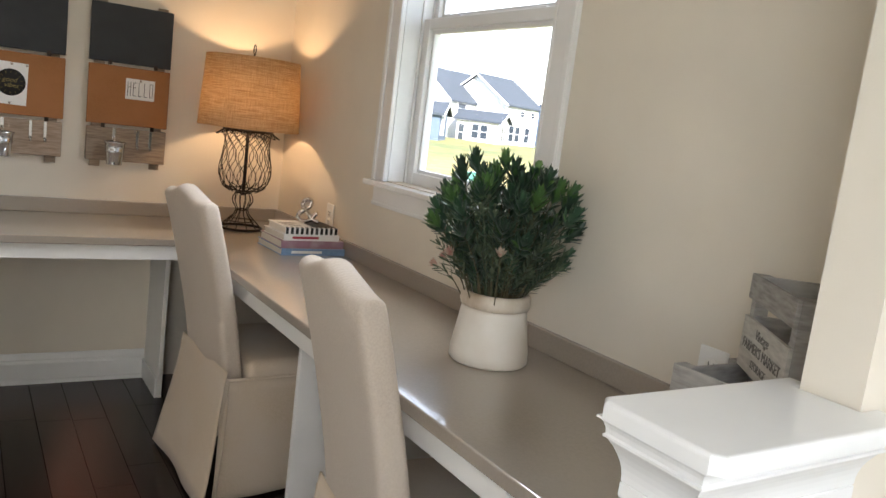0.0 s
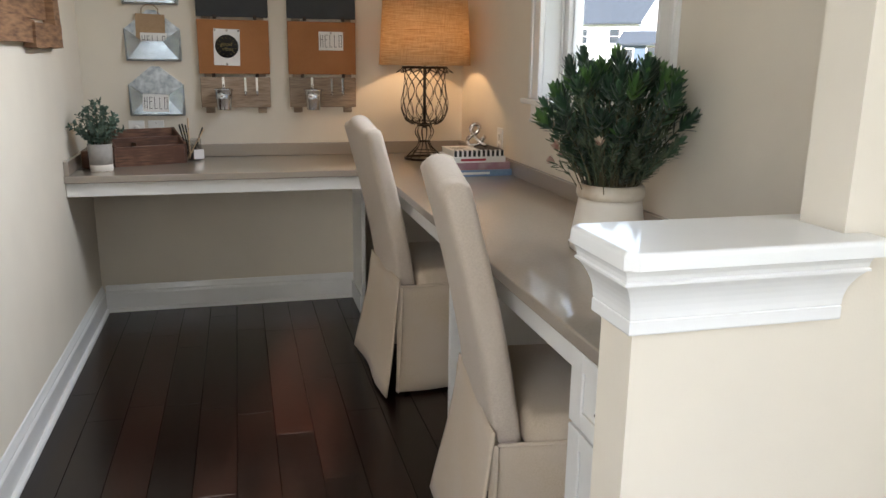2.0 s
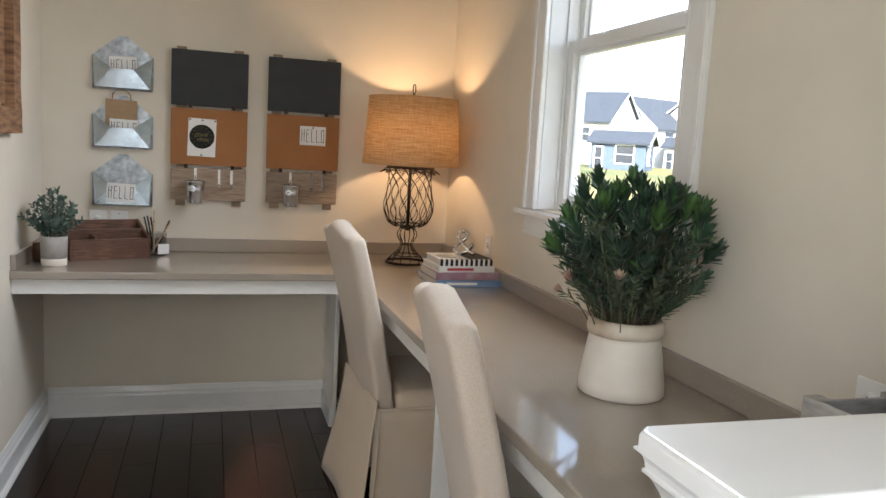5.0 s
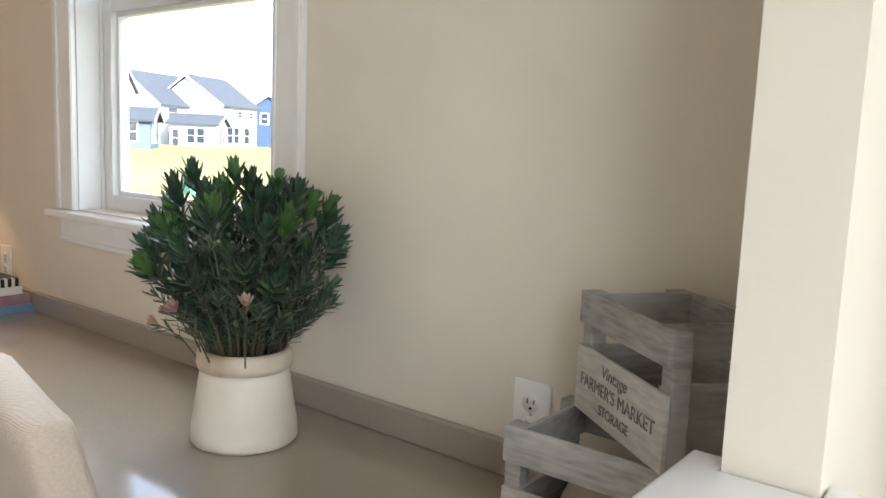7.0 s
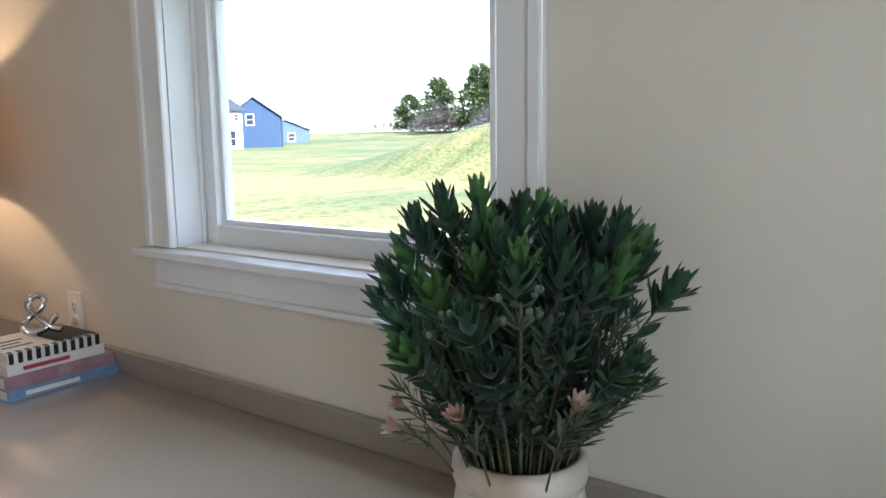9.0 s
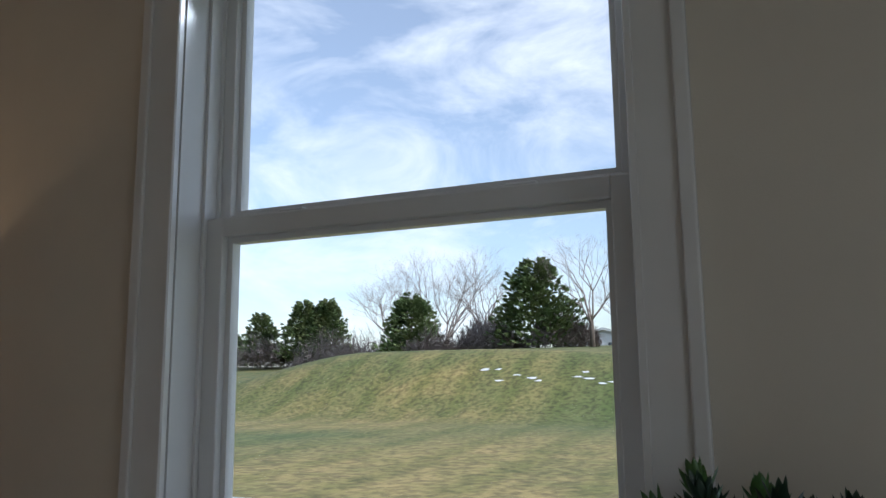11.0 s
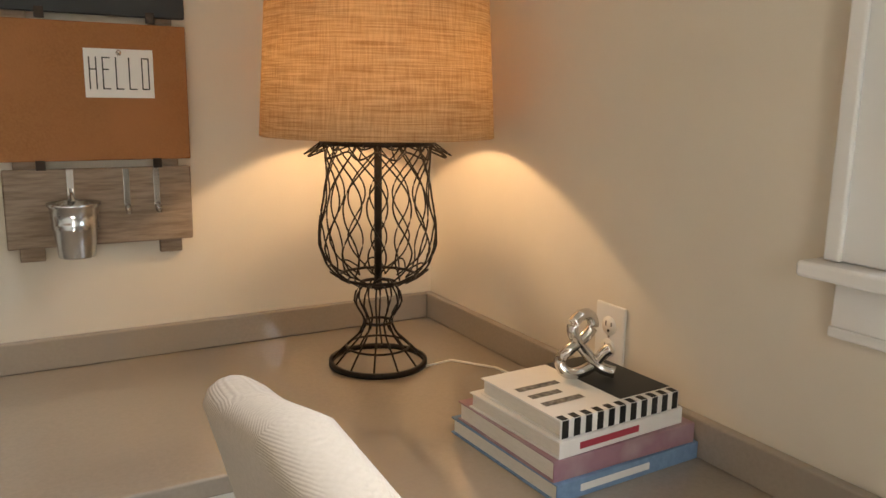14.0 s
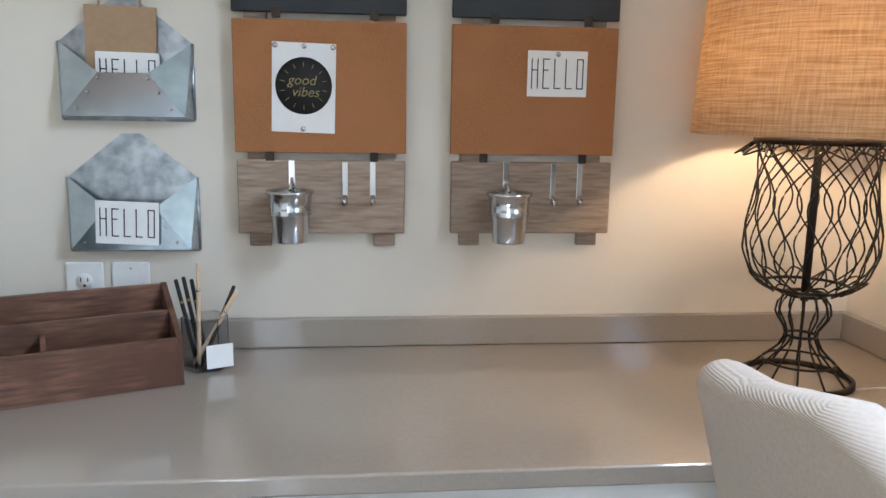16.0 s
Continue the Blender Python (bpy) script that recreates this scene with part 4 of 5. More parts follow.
def crate(at, rz, w, dp, h, label, tilt=0.0, writing=False):
    """Open wooden crate: four corner posts, two boards a side, floor."""
    c = thing("wooden_crate", at, label, "crate", "stacked wooden crates", rz, tilt)
    for sx in (-1, 1):
        for sy in (-1, 1):
            part("corner_post", box(sx * (w / 2 - 0.012) - 0.012, sx * (w / 2 - 0.012) + 0.012, sy * (dp / 2 - 0.019) - 0.012, sy * (dp / 2 - 0.019) + 0.012, 0.0, h, 0.0015), M_CRATE, c)
    lo_h, hi0 = h * 0.56, h * 0.74
    for sy in (-1, 1):
        y = sy * (dp / 2 - 0.0035)
        f = part("front_board", box(-w / 2, w / 2, y - 0.0035, y + 0.0035, 0.004, lo_h, 0.0012), M_CRATE_FRONT if sy < 0 else M_CRATE, c, "whitewashed board" if sy < 0 else "")
        part("slat", box(-w / 2, w / 2, y - 0.0035, y + 0.0035, hi0, h, 0.0012), M_CRATE, c)
        if writing and sy < 0:
            yy = y - 0.0042
            lettering("Vintage", 0.024, f, M_INK, pose(-0.005, yy, lo_h * 0.80, 90), lean=0.2)
            lettering("FARMER'S MARKET", 0.025, f, M_INK, pose(0, yy, lo_h * 0.53, 90), squeeze=0.98)
            lettering("STORAGE", 0.019, f, M_INK, pose(0, yy, lo_h * 0.26, 90))
    for sx in (-1, 1):
        x = sx * (w / 2 - 0.0275)
        part("side_board", box(x - 0.0035, x + 0.0035, -dp / 2 + 0.0075, dp / 2 - 0.0075, 0.004, lo_h + 0.004, 0.0012), M_CRATE, c)
        part("slat", box(x - 0.0035, x + 0.0035, -dp / 2 + 0.0075, dp / 2 - 0.0075, hi0, h, 0.0012), M_CRATE, c)
    part("base", box(-w / 2 + 0.024, w / 2 - 0.024, -dp / 2 + 0.0075, dp / 2 - 0.0075, 0.004, 0.011), M_CRATE, c)
    return c


crate((-0.165, -2.905, DZ), -90, 0.30, 0.18, 0.193, "whitewashed grey wooden crate standing on the desk")
CRATES_UP = crate((-0.142, -2.935, DZ + 0.1935), -128, 0.240, 0.160, 0.172, "grey wooden crate printed farmers market, stacked askew on another", 0.0, True)
crib = thing("canvas_bundle", (-0.16, -2.86, DZ + 0.011), "rolled cream cloth lying in the lower crate", "cloth")
part("roll", moved(lathe([(0.0, 0.0), (0.045, 0.002), (0.048, 0.07), (0.045, 0.14), (0.0, 0.142)], 20), pose(0, 0.05, 0.047, 90)), M_SKIRT, crib)

# ---- books and sculpture ----


def book(at, rz, w, d, h, cover, label, stripes=False, title=None):
    b = thing("book", at, label, "book", "stacked books", rz)
    part("page_block", box(-w / 2 + 0.004, w / 2 - 0.004, -d / 2 + 0.004, d / 2 - 0.003, 0.002, h - 0.002), M_PAGES, b)
    cv = box(-w / 2, w / 2, -d / 2, d / 2, 0.0, 0.002)
    box(-w / 2, w / 2, -d / 2, d / 2, h - 0.002, h, 0, 1, cv)
    box(-w / 2, w / 2, -d / 2 - 0.0022, -d / 2, 0.0, h, 0.0008, 2, cv)
    part("cover", cv, cover, b)
    if stripes:
        for k in range(11):
            x = -w / 2 + 0.008 + (w - 0.016) * k / 10
            part("stripe", box(x - 0.0055, x + 0.0055, -d / 2 - 0.0028, -d / 2 - 0.0024, 0.0005, h - 0.0005), M_BLACK, b)
            part("stripe", box(x - 0.0055, x + 0.0055, -d / 2 - 0.002, -d / 2 + 0.012, h + 0.0003, h + 0.0006), M_BLACK, b)
        part("print_panel", box(0.012, w / 2, -d / 2 + 0.016, d / 2, h + 0.0003, h + 0.0007), M_CHALK, b, "black and white cover picture")
        for k, ln in enumerate((0.07, 0.055, 0.075)):
            part("print_bar", box(-w / 2 + 0.015, -w / 2 + 0.015 + ln, -0.045 + 0.03 * k, -0.032 + 0.03 * k, h + 0.0003, h + 0.0006), M_INK, b)
    if title:
        part("title_bar", box(-w * 0.35, w * 0.12, -d / 2 - 0.0028, -d / 2 - 0.0024, h * 0.3, h * 0.7), title, b)
    return b


M_RED = material("red_print", (0.45, 0.05, 0.08), 0.6)
book((-0.157, -0.735, DZ), 2, 0.272, 0.255, 0.026, M_BLUE, "blue cloth-covered book at the foot of a stack", title=M_PAPER)
book((-0.160, -0.740, DZ + 0.0262), 1, 0.262, 0.235, 0.030, M_MAUVE, "mauve picture book in a stack of books")
book((-0.168, -0.750, DZ + 0.0564), 3, 0.235, 0.205, 0.024, M_PAPER, "white hardback with pink title in a stack of books", title=M_RED)
book((-0.167, -0.757, DZ + 0.0808), 2, 0.222, 0.182, 0.026, M_PAPER, "hardback with black and white striped spine atop the books", True)
amp = thing("ampersand_ornament", (-0.150, -0.740, DZ + 0.1078), "shiny silver ampersand ornament resting on books", "ornament", "", -25)
pts = []
for x, z in ((0.052, 0.010), (0.030, 0.016), (0.008, 0.040), (-0.012, 0.066), (-0.016, 0.084), (-0.004, 0.098), (0.012, 0.096), (0.018, 0.080), (0.004, 0.062), (-0.020, 0.046), (-0.032, 0.028), (-0.022, 0.011), (0.0, 0.009), (0.024, 0.020), (0.036, 0.040), (0.046, 0.048)):
    pts.append(Vector((x, 0.006 * math.sin(x * 90), z)))
smooth = []
for i in range(len(pts) - 1):
    p0, p1, p2, p3 = pts[max(i - 1, 0)], pts[i], pts[i + 1], pts[min(i + 2, len(pts) - 1)]
    for k in range(5):
        t = k / 5
        smooth.append(0.5 * ((2 * p1) + (p2 - p0) * t + (2 * p0 - 5 * p1 + 4 * p2 - p3) * t * t + (3 * p1 - p0 - 3 * p2 + p3) * t ** 3))
part("figure", tube(smooth, 0.0088, 12), M_SILVER, amp)

# ---- plants ----


def leaf(bm, base, along, side, length, width, mi=0, curl=0.15):
    """A pointed leaf folded along its rib."""
    up = along.cross(side).normalized()
    pts = []
    for k, wd in ((0.0, 0.20), (0.35, 0.85), (0.62, 1.0), (0.86, 0.58), (1.0, 0.0)):
        c = base + along * (length * k) + up * (curl * length * k * k)
        if wd == 0:
            pts.append((bm.verts.new(c),))
        else:
            pts.append((bm.verts.new(c - side * width * wd / 2 + up * width * 0.12 * wd), bm.verts.new(c - up * width * 0.08), bm.verts.new(c + side * width * wd / 2 + up * width * 0.12 * wd)))
    for a, b in zip(pts, pts[1:]):
        if len(b) == 3:
            fs = ((a[0], a[1], b[1], b[0]), (a[1], a[2], b[2], b[1]))
        else:
            fs = ((a[0], a[1], b[0]), (a[1], a[2], b[0]))
        for q in fs:
            f = bm.faces.new(q)
            f.material_index = mi
            f.smooth = True


def sprig(path, rng, n, length, width, spread, start=0.3, tip_from=0.8, stem_r=0.0025, tuft=8):
    """A stem with leaves set spirally along it and a rosette at its tip."""
    bm = bmesh.new()
    tube(path, stem_r, 5, bm=bm, taper=0.5)
    for f in bm.faces:
        f.material_index = 2
    m = len(path) - 1
    for i in range(n + tuft):
        k = start + (1 - start) * (i / n) if i < n else 1.0
        s = min(k, 0.999) * m
        j = int(s)
        p = path[j].lerp(path[j + 1], s - j)
        d = (path[j + 1] - path[j]).normalized()
        a = i * 2.4 + rng.uniform(-0.4, 0.4)
        x = d.cross(Vector((0.3, 0.2, 1)) if abs(d.z) < 0.95 else Vector((1, 0, 0))).normalized()
        y = d.cross(x)
        r = x * math.cos(a) + y * math.sin(a)
        sp = spread if i < n else spread * rng.uniform(0.4, 0.9)
        along = (d * (1 - sp) + r * sp + Vector((0, 0, 0.12))).normalized()
        side = d.cross(r).normalized()
        q = rng.uniform(0.75, 1.2)
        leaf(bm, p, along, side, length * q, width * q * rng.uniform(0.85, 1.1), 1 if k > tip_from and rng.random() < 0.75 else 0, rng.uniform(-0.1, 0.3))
    return bm


PX, PY = -0.212, -2.152
pot = thing("ceramic_crock", (PX, PY, DZ), "chalky white tapered ceramic crock holding a leafy bush on the desk", "vase")
R0, R1, PH = 0.098, 0.076, 0.150
prof = [(0.0, 0.0), (R0 - 0.006, 0.0), (R0, 0.006), (R0 - 0.001, 0.03), (R1 + 0.006, 0.128), (R1 + 0.004, 0.136), (R1 + 0.009, 0.141), (R1 + 0.011, 0.152), (R1 + 0.010, 0.168), (R1 + 0.003, 0.174), (R1 - 0.006, 0.172), (R1 - 0.008, 0.15), (R1 - 0.004, 0.10), (R1 - 0.004, 0.02), (0.0, 0.016)]
pot_bm = lathe(prof[:6] + [(R1 + 0.001, 0.137)] + prof[10:], 48)
part("body", pot_bm, M_CERAMIC, pot, "chalky white glazed body")
part("rim", lathe([(R1 + 0.001, 0.1365), (R1 + 0.008, 0.139), (R1 + 0.0115, 0.150), (R1 + 0.010, 0.168), (R1 + 0.003, 0.1745), (R1 - 0.004, 0.1735), (R1 - 0.002, 0.15)], 48, closed=True), M_RIM, pot, "worn tan rolled rim")
bush = thing("leafy_bush", (PX, PY, DZ + 0.05), "bushy green protea foliage with pinkish buds standing in a white crock", "plant")
rng = random.Random(7)
NS = 52
for i in range(NS):
    a = i * 2.39996 + rng.uniform(-0.25, 0.25)
    q = math.sqrt((i + 0.5) / NS)
    reach = 0.184 * q + rng.uniform(-0.016, 0.016)
    height = 0.428 - 0.142 * q ** 4 + rng.uniform(-0.055, 0.018)
    r0 = 0.05 * q
    p0 = Vector((r0 * math.cos(a), r0 * math.sin(a), 0.0))
    p3 = Vector((reach * math.cos(a), reach * math.sin(a), height))
    c1 = Vector((r0 * math.cos(a) * 1.2, r0 * math.sin(a) * 1.2, 0.17))
    path = [((1 - t) ** 2) * p0 + 2 * t * (1 - t) * c1 + t * t * p3 for t in [k / 7 for k in range(8)]]
    bm = sprig(path, rng, 15, 0.034, 0.012, 0.6, 0.56, 0.93, 0.0026, 0)
    d = (path[-1] - path[-2]).normalized()
    x_ = d.orthogonal().normalized()
    y_ = d.cross(x_)
    # paler rosettes, more often on the bush's -x +y side
    paler = 1 if rng.random() < (0.6 if math.cos(a - 2.2) > 0.3 else 0.2) else 0
    for layer, (cnt, sp_, ln, wd, back) in enumerate(((7, 1.30, 0.042, 0.0112, 0.030), (8, 0.88, 0.044, 0.0118, 0.016), (7, 0.52, 0.040, 0.0112, 0.003), (4, 0.2, 0.030, 0.009, 0.0))):
        for k in range(cnt):
            an = 2 * math.pi * (k + 0.5 * layer) / cnt + rng.uniform(-0.2, 0.2)
            r = x_ * math.cos(an) + y_ * math.sin(an)
            leaf(bm, p3 - d * back, (d + r * sp_ * rng.uniform(0.85, 1.2)).normalized(), d.cross(r).normalized(), ln * rng.uniform(0.8, 1.15), wd * rng.uniform(0.85, 1.15), paler if layer or rng.random() < 0.4 else 0, rng.uniform(0.05, 0.3))
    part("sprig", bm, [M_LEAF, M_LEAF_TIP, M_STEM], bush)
for i in range(64):
    a = i * 2.39996 + 1.0
    q = 0.35 + 0.65 * rng.random()
    reach = 0.165 * q
    height = 0.19 + (0.21 if i % 4 == 0 else 0.16) * rng.random() - 0.04 * q
    p0 = Vector((0.048 * q * math.cos(a), 0.048 * q * math.sin(a), 0.02))
    p3 = Vector((reach * math.cos(a), reach * math.sin(a), height))
    c1 = Vector((0.058 * q * math.cos(a), 0.058 * q * math.sin(a), 0.15))
    path = [((1 - t) ** 2) * p0 + 2 * t * (1 - t) * c1 + t * t * p3 for t in [k / 6 for k in range(7)]]
    bm = sprig(path, rng, 44, 0.030, 0.0042 if i % 3 else 0.009, 0.55, 0.50, 0.85, 0.0018, 8)
    part("sprig", bm, [M_LEAF if i % 2 else M_NEEDLE, M_NEEDLE if i % 2 else M_LEAF, M_STEM], bush, "fine needle-leaved sprig")
for i in range(11):
    a = 1.3 + 0.26 * i + rng.uniform(-0.1, 0.1)
    q = rng.uniform(0.10, 0.165)
    p3 = Vector((q * math.cos(a), q * math.sin(a), rng.uniform(0.27, 0.37)))
    p0 = Vector((0.3 * p3.x, 0.3 * p3.y, 0.08))
    bm = tube([p0.lerp(p3, k / 4) + Vector((0, 0, 0.02 * math.sin(math.pi * k / 4))) for k in range(5)], 0.0018, 5)
    for k in range(9):
        c = p3 + Vector((rng.uniform(-0.022, 0.022), rng.uniform(-0.022, 0.022), rng.uniform(-0.018, 0.016)))
        tube([p3 - Vector((0, 0, 0.03)), c], 0.0010, 4, bm=bm)
        merge(bm, moved(lathe([(0.0, -0.0044), (0.0034, -0.003), (0.0045, 0.0), (0.0036, 0.003), (0.0014, 0.0042), (0.0, 0.0036)], 8), Matrix.Translation(c)))
    part("berry_sprig", bm, M_NEEDLE, bush, "sprig of grey-green button buds")
for i, (dx, dy, dz) in enumerate(((-0.075, 0.125, 0.175), (-0.070, 0.105, 0.225), (-0.155, -0.02, 0.215), (-0.10, -0.13, 0.235), (-0.14, 0.05, 0.255), (-0.115, 0.10, 0.165))):
    p3 = Vector((dx, dy, dz))
    p0 = Vector((dx * 0.4, dy * 0.4, 0.06))
    path = [p0.lerp(p3, k / 4) + Vector((0, 0, 0.02 * math.sin(math.pi * k / 4))) for k in range(5)]
    bm = sprig(path, rng, 10, 0.030, 0.006, 0.6, 0.5, 2.0, 0.0018, 0)
    d = (path[-1] - path[-2]).normalized()
    for k in range(12):
        an = k * 2.4
        x = d.orthogonal().normalized()
        y = d.cross(x)
        r = x * math.cos(an) + y * math.sin(an)
        leaf(bm, p3, (d + r * (0.4 + 0.05 * k)).normalized(), d.cross(r).normalized(), 0.026, 0.007, 1)
    part("blossom_sprig", bm, [M_NEEDLE, M_BLOSSOM, M_STEM], bush, "sprig with a pink and cream bud")

sp = thing("small_plant_pot", (-1.705, -0.425, DZ), "small grey concrete pot with a white dipped foot on the desk", "plant pot")
part("pot", lathe([(0.0, 0.028), (0.0465, 0.028), (0.049, 0.110), (0.0485, 0.114), (0.044, 0.113), (0.041, 0.04), (0.0, 0.04)], 32), M_PEACH, sp)
part("dipped_foot", lathe([(0.0, 0.0), (0.0445, 0.0), (0.0455, 0.003), (0.0468, 0.0278), (0.0, 0.0278)], 32), M_CERAMIC, sp, "white dipped foot")
euc = thing("eucalyptus_sprigs", (-1.705, -0.425, DZ + 0.045), "grey-green eucalyptus sprigs in a small pot", "plant")
for i in range(26):
    a = i * 2.39996
    q = math.sqrt((i + 0.5) / 26)
    p0 = Vector((0.02 * math.cos(a), 0.02 * math.sin(a), 0.0))
    p3 = Vector((0.105 * q * math.cos(a), 0.105 * q * math.sin(a), 0.235 - 0.11 * q * q + rng.uniform(-0.03, 0.02)))
    c1 = Vector((0.02 * math.cos(a), 0.02 * math.sin(a), 0.10))
    path = [((1 - t) ** 2) * p0 + 2 * t * (1 - t) * c1 + t * t * p3 for t in [k / 6 for k in range(7)]]
    part("sprig", sprig(path, rng, 18, 0.021, 0.016, 0.7, 0.4, 0.8, 0.0014, 3), [M_EUCA, M_EUCA, M_STEM], euc)
wv = thing("wooden_bud_vase", (-1.768, -0.34, DZ), "small dark wooden cylinder beside the potted plant", "vase")
part("body", lathe([(0.0, 0.0), (0.026, 0.0), (0.029, 0.004), (0.029, 0.072), (0.026, 0.076), (0.0, 0.076)], 24), M_BOX, wv)

# ---- desk organiser and pen cup ----
org = thing("wooden_desk_tray", (-1.548, -0.205, DZ), "reddish walnut stepped desk organiser with open compartments", "desk organiser", "", 22)
W2, D2 = 0.152, 0.085
for sx in (-1, 1):
    side = prism([(-D2, 0.0), (D2, 0.0), (D2, 0.150), (D2 - 0.01, 0.150), (-D2, 0.088)], sx * W2 - 0.005, sx * W2 + 0.005, "x")
    part("end_panel", side, M_BOX, org)
part("front_board", box(-W2 + 0.005, W2 - 0.005, -D2, -D2 + 0.01, 0.0, 0.086, 0.0015), M_BOX, org, "worn walnut front board")
part("divider", box(-W2 + 0.005, W2 - 0.005, -0.010, -0.001, 0.006, 0.118, 0.0015), M_BOX, org)
part("back_board", box(-W2 + 0.005, W2 - 0.005, D2 - 0.01, D2, 0.0, 0.149, 0.0015), M_BOX, org)
part("cross_divider", box(-0.062, -0.054, -D2 + 0.01, -0.010, 0.006, 0.098, 0.001), M_BOX, org)
part("base", box(-W2 + 0.005, W2 - 0.005, -D2 + 0.01, D2 - 0.01, 0.0, 0.006), M_BOX, org)

cup = thing("acrylic_pen_cup", (-1.352, -0.128, DZ), "clear acrylic pen cup with white label on the desk", "pen cup", "", 15)
hexa = bmesh.new()
n = 6
for r0, flip in ((0.042, False), (0.039, True)):
    lo = [hexa.verts.new((r0 * math.cos(2 * math.pi * k / n), r0 * math.sin(2 * math.pi * k / n), 0.0 if not flip else 0.004)) for k in range(n)]
    hi = [hexa.verts.new((r0 * math.cos(2 * math.pi * k / n), r0 * math.sin(2 * math.pi * k / n), 0.098)) for k in range(n)]
    for k in range(n):
        q = (lo[k], lo[(k + 1) % n], hi[(k + 1) % n], hi[k])
        hexa.faces.new(q[::-1] if flip else q)
    hexa.faces.new(lo if flip else lo[::-1])
    if flip:
        inner = hi
    else:
        outer = hi
for k in range(n):
    hexa.faces.new((outer[k], outer[(k + 1) % n], inner[(k + 1) % n], inner[k]))
cup_glass = part("cup_body", hexa, M_ACRYLIC, cup, "clear acrylic walls")
cup_glass.visible_shadow = False
part("label", moved(box(-0.024, 0.024, -0.001, 0.0, 0.008, 0.052), pose(0.022, -0.038, 0, 0, 0, 8)), M_PAPER, cup, "white tag")


def pen(base, tip, r, mat, name, label):
    o = thing(name, tuple(base), label, name.replace("_", " "), "pens in the cup")
    v = Vector(tip) - Vector(base)
    ln = v.length
    q = v.to_track_quat("Z", "Y").to_matrix().to_4x4()
    o.matrix_basis = Matrix.Translation(base) @ q
    part("shaft", lathe([(0.0, 0.0), (r * 0.4, 0.004), (r, 0.014), (r, ln - 0.003), (r * 0.8, ln), (0.0, ln)], 8), mat, o)
    part("band", lathe([(r * 1.05, ln * 0.72), (r * 1.12, ln * 0.72), (r * 1.12, ln * 0.75), (r * 1.05, ln * 0.75)], 8, closed=True), M_GOLD if mat is M_BLACK else M_CHROME, o)


for bx_, by_, tx, ty, tz, mat_, nm, lb in (
        (-0.015, 0.0, -0.052, 0.012, 0.165, M_BLACK, "black_pen", "slim black pen with gold band leaning in the cup"),
        (-0.008, 0.008, -0.040, 0.020, 0.168, M_BLACK, "black_pen", "slim black pen with gold band leaning in the cup"),
        (0.0, 0.012, -0.026, 0.022, 0.163, M_BLACK, "black_pen", "slim black pen with gold band leaning in the cup"),
        (-0.010, -0.012, -0.012, 0.018, 0.195, M_PENCIL, "wooden_pencil", "natural wooden pencil standing in the cup"),
        (-0.022, -0.010, 0.058, 0.010, 0.142, M_PENCIL, "paint_brush", "pale wooden brush leaning out of the cup"),
        (-0.006, -0.020, 0.052, 0.022, 0.150, M_BLACK, "black_pen", "dark pen leaning out of the cup")):
    pen((-1.352 + bx_, -0.128 + by_, DZ + 0.005), (-1.352 + tx, -0.128 + ty, DZ + tz), 0.0038, mat_, nm, lb)

# ---- west wall things ----
sign = thing("rustic_wood_frame", (XW, 0.035, -0.015), "rough reclaimed wood frame hanging on the wall", "wall frame")
for y0, y1, z0, z1, jut in ((-1.02, -0.60, 1.275, 1.36, 0.045), (-2.6, -0.98, 1.292, 1.372, 0.036), (-0.70, -0.595, 1.36, 2.1, 0.042), (-2.6, -2.5, 1.372, 2.1, 0.036), (-2.5, -0.70, 2.02, 2.1, 0.036)):
    bm = box(0.002, jut, y0, y1, z0, z1)
    bmesh.ops.subdivide_edges(bm, edges=bm.edges[:], cuts=7, use_grid_fill=True)
    for v in bm.verts:
        nz_ = noise.noise(v.co * 16)
        v.co += Vector((0.004 * nz_ if v.co.x > 0.01 else 0, 0, 0.010 * noise.noise(v.co * 9 + Vector((3, 1, 0)))))
    part("board", finish(bm, False), M_RUSTIC, sign, "rough barky board")
part("panel", box(0.002, 0.014, -2.5, -0.70, 1.374, 2.02), M_RUSTIC, sign)
reg = thing("wall_register", (XW, -1.945, 0.262), "white metal wall register low on the wall", "vent")
part("plate", box(0.0005, 0.007, -0.15, 0.15, -0.085, 0.085, 0.003), M_PLASTIC, reg)
part("recess", box(0.0072, 0.0080, -0.112, 0.112, -0.052, 0.052), M_PEACH, reg)
for k in range(9):
    part("louvre", moved(box(-0.004, 0.004, -0.11, 0.11, -0.0008, 0.0008), pose(0.0105, 0, -0.046 + 0.0115 * k, 0, 40, 0)), M_PLASTIC, reg)

# ---- outdoors ----
M_GRASS = material("winter_lawn", (0.235, 0.205, 0.065), 0.9, color2=(0.36, 0.275, 0.105), scale=1.3, detail=14, bump=0.0, big=(0.100, 0.140, 0.040), big_scale=0.06, coords="Object")
_t = M_GRASS.node_tree
_p = _t.nodes["Principled BSDF"]
_old = _p.inputs["Base Color"].links[0].from_socket
_co = _t.nodes.new("ShaderNodeTexCoord")
_sep = _t.nodes.new("ShaderNodeSeparateXYZ")
_t.links.new(_co.outputs["Object"], _sep.inputs["Vector"])
_mr = _t.nodes.new("ShaderNodeMapRange")
_mr.inputs["From Min"].default_value, _mr.inputs["From Max"].default_value = 22.0, 31.0
_mr.inputs["To Max"].default_value = 0.7
_t.links.new(_sep.outputs["X"], _mr.inputs["Value"])
_n = _t.nodes.new("ShaderNodeTexNoise")
_n.inputs["Scale"].default_value, _n.inputs["Detail"].default_value = 0.35, 10.0
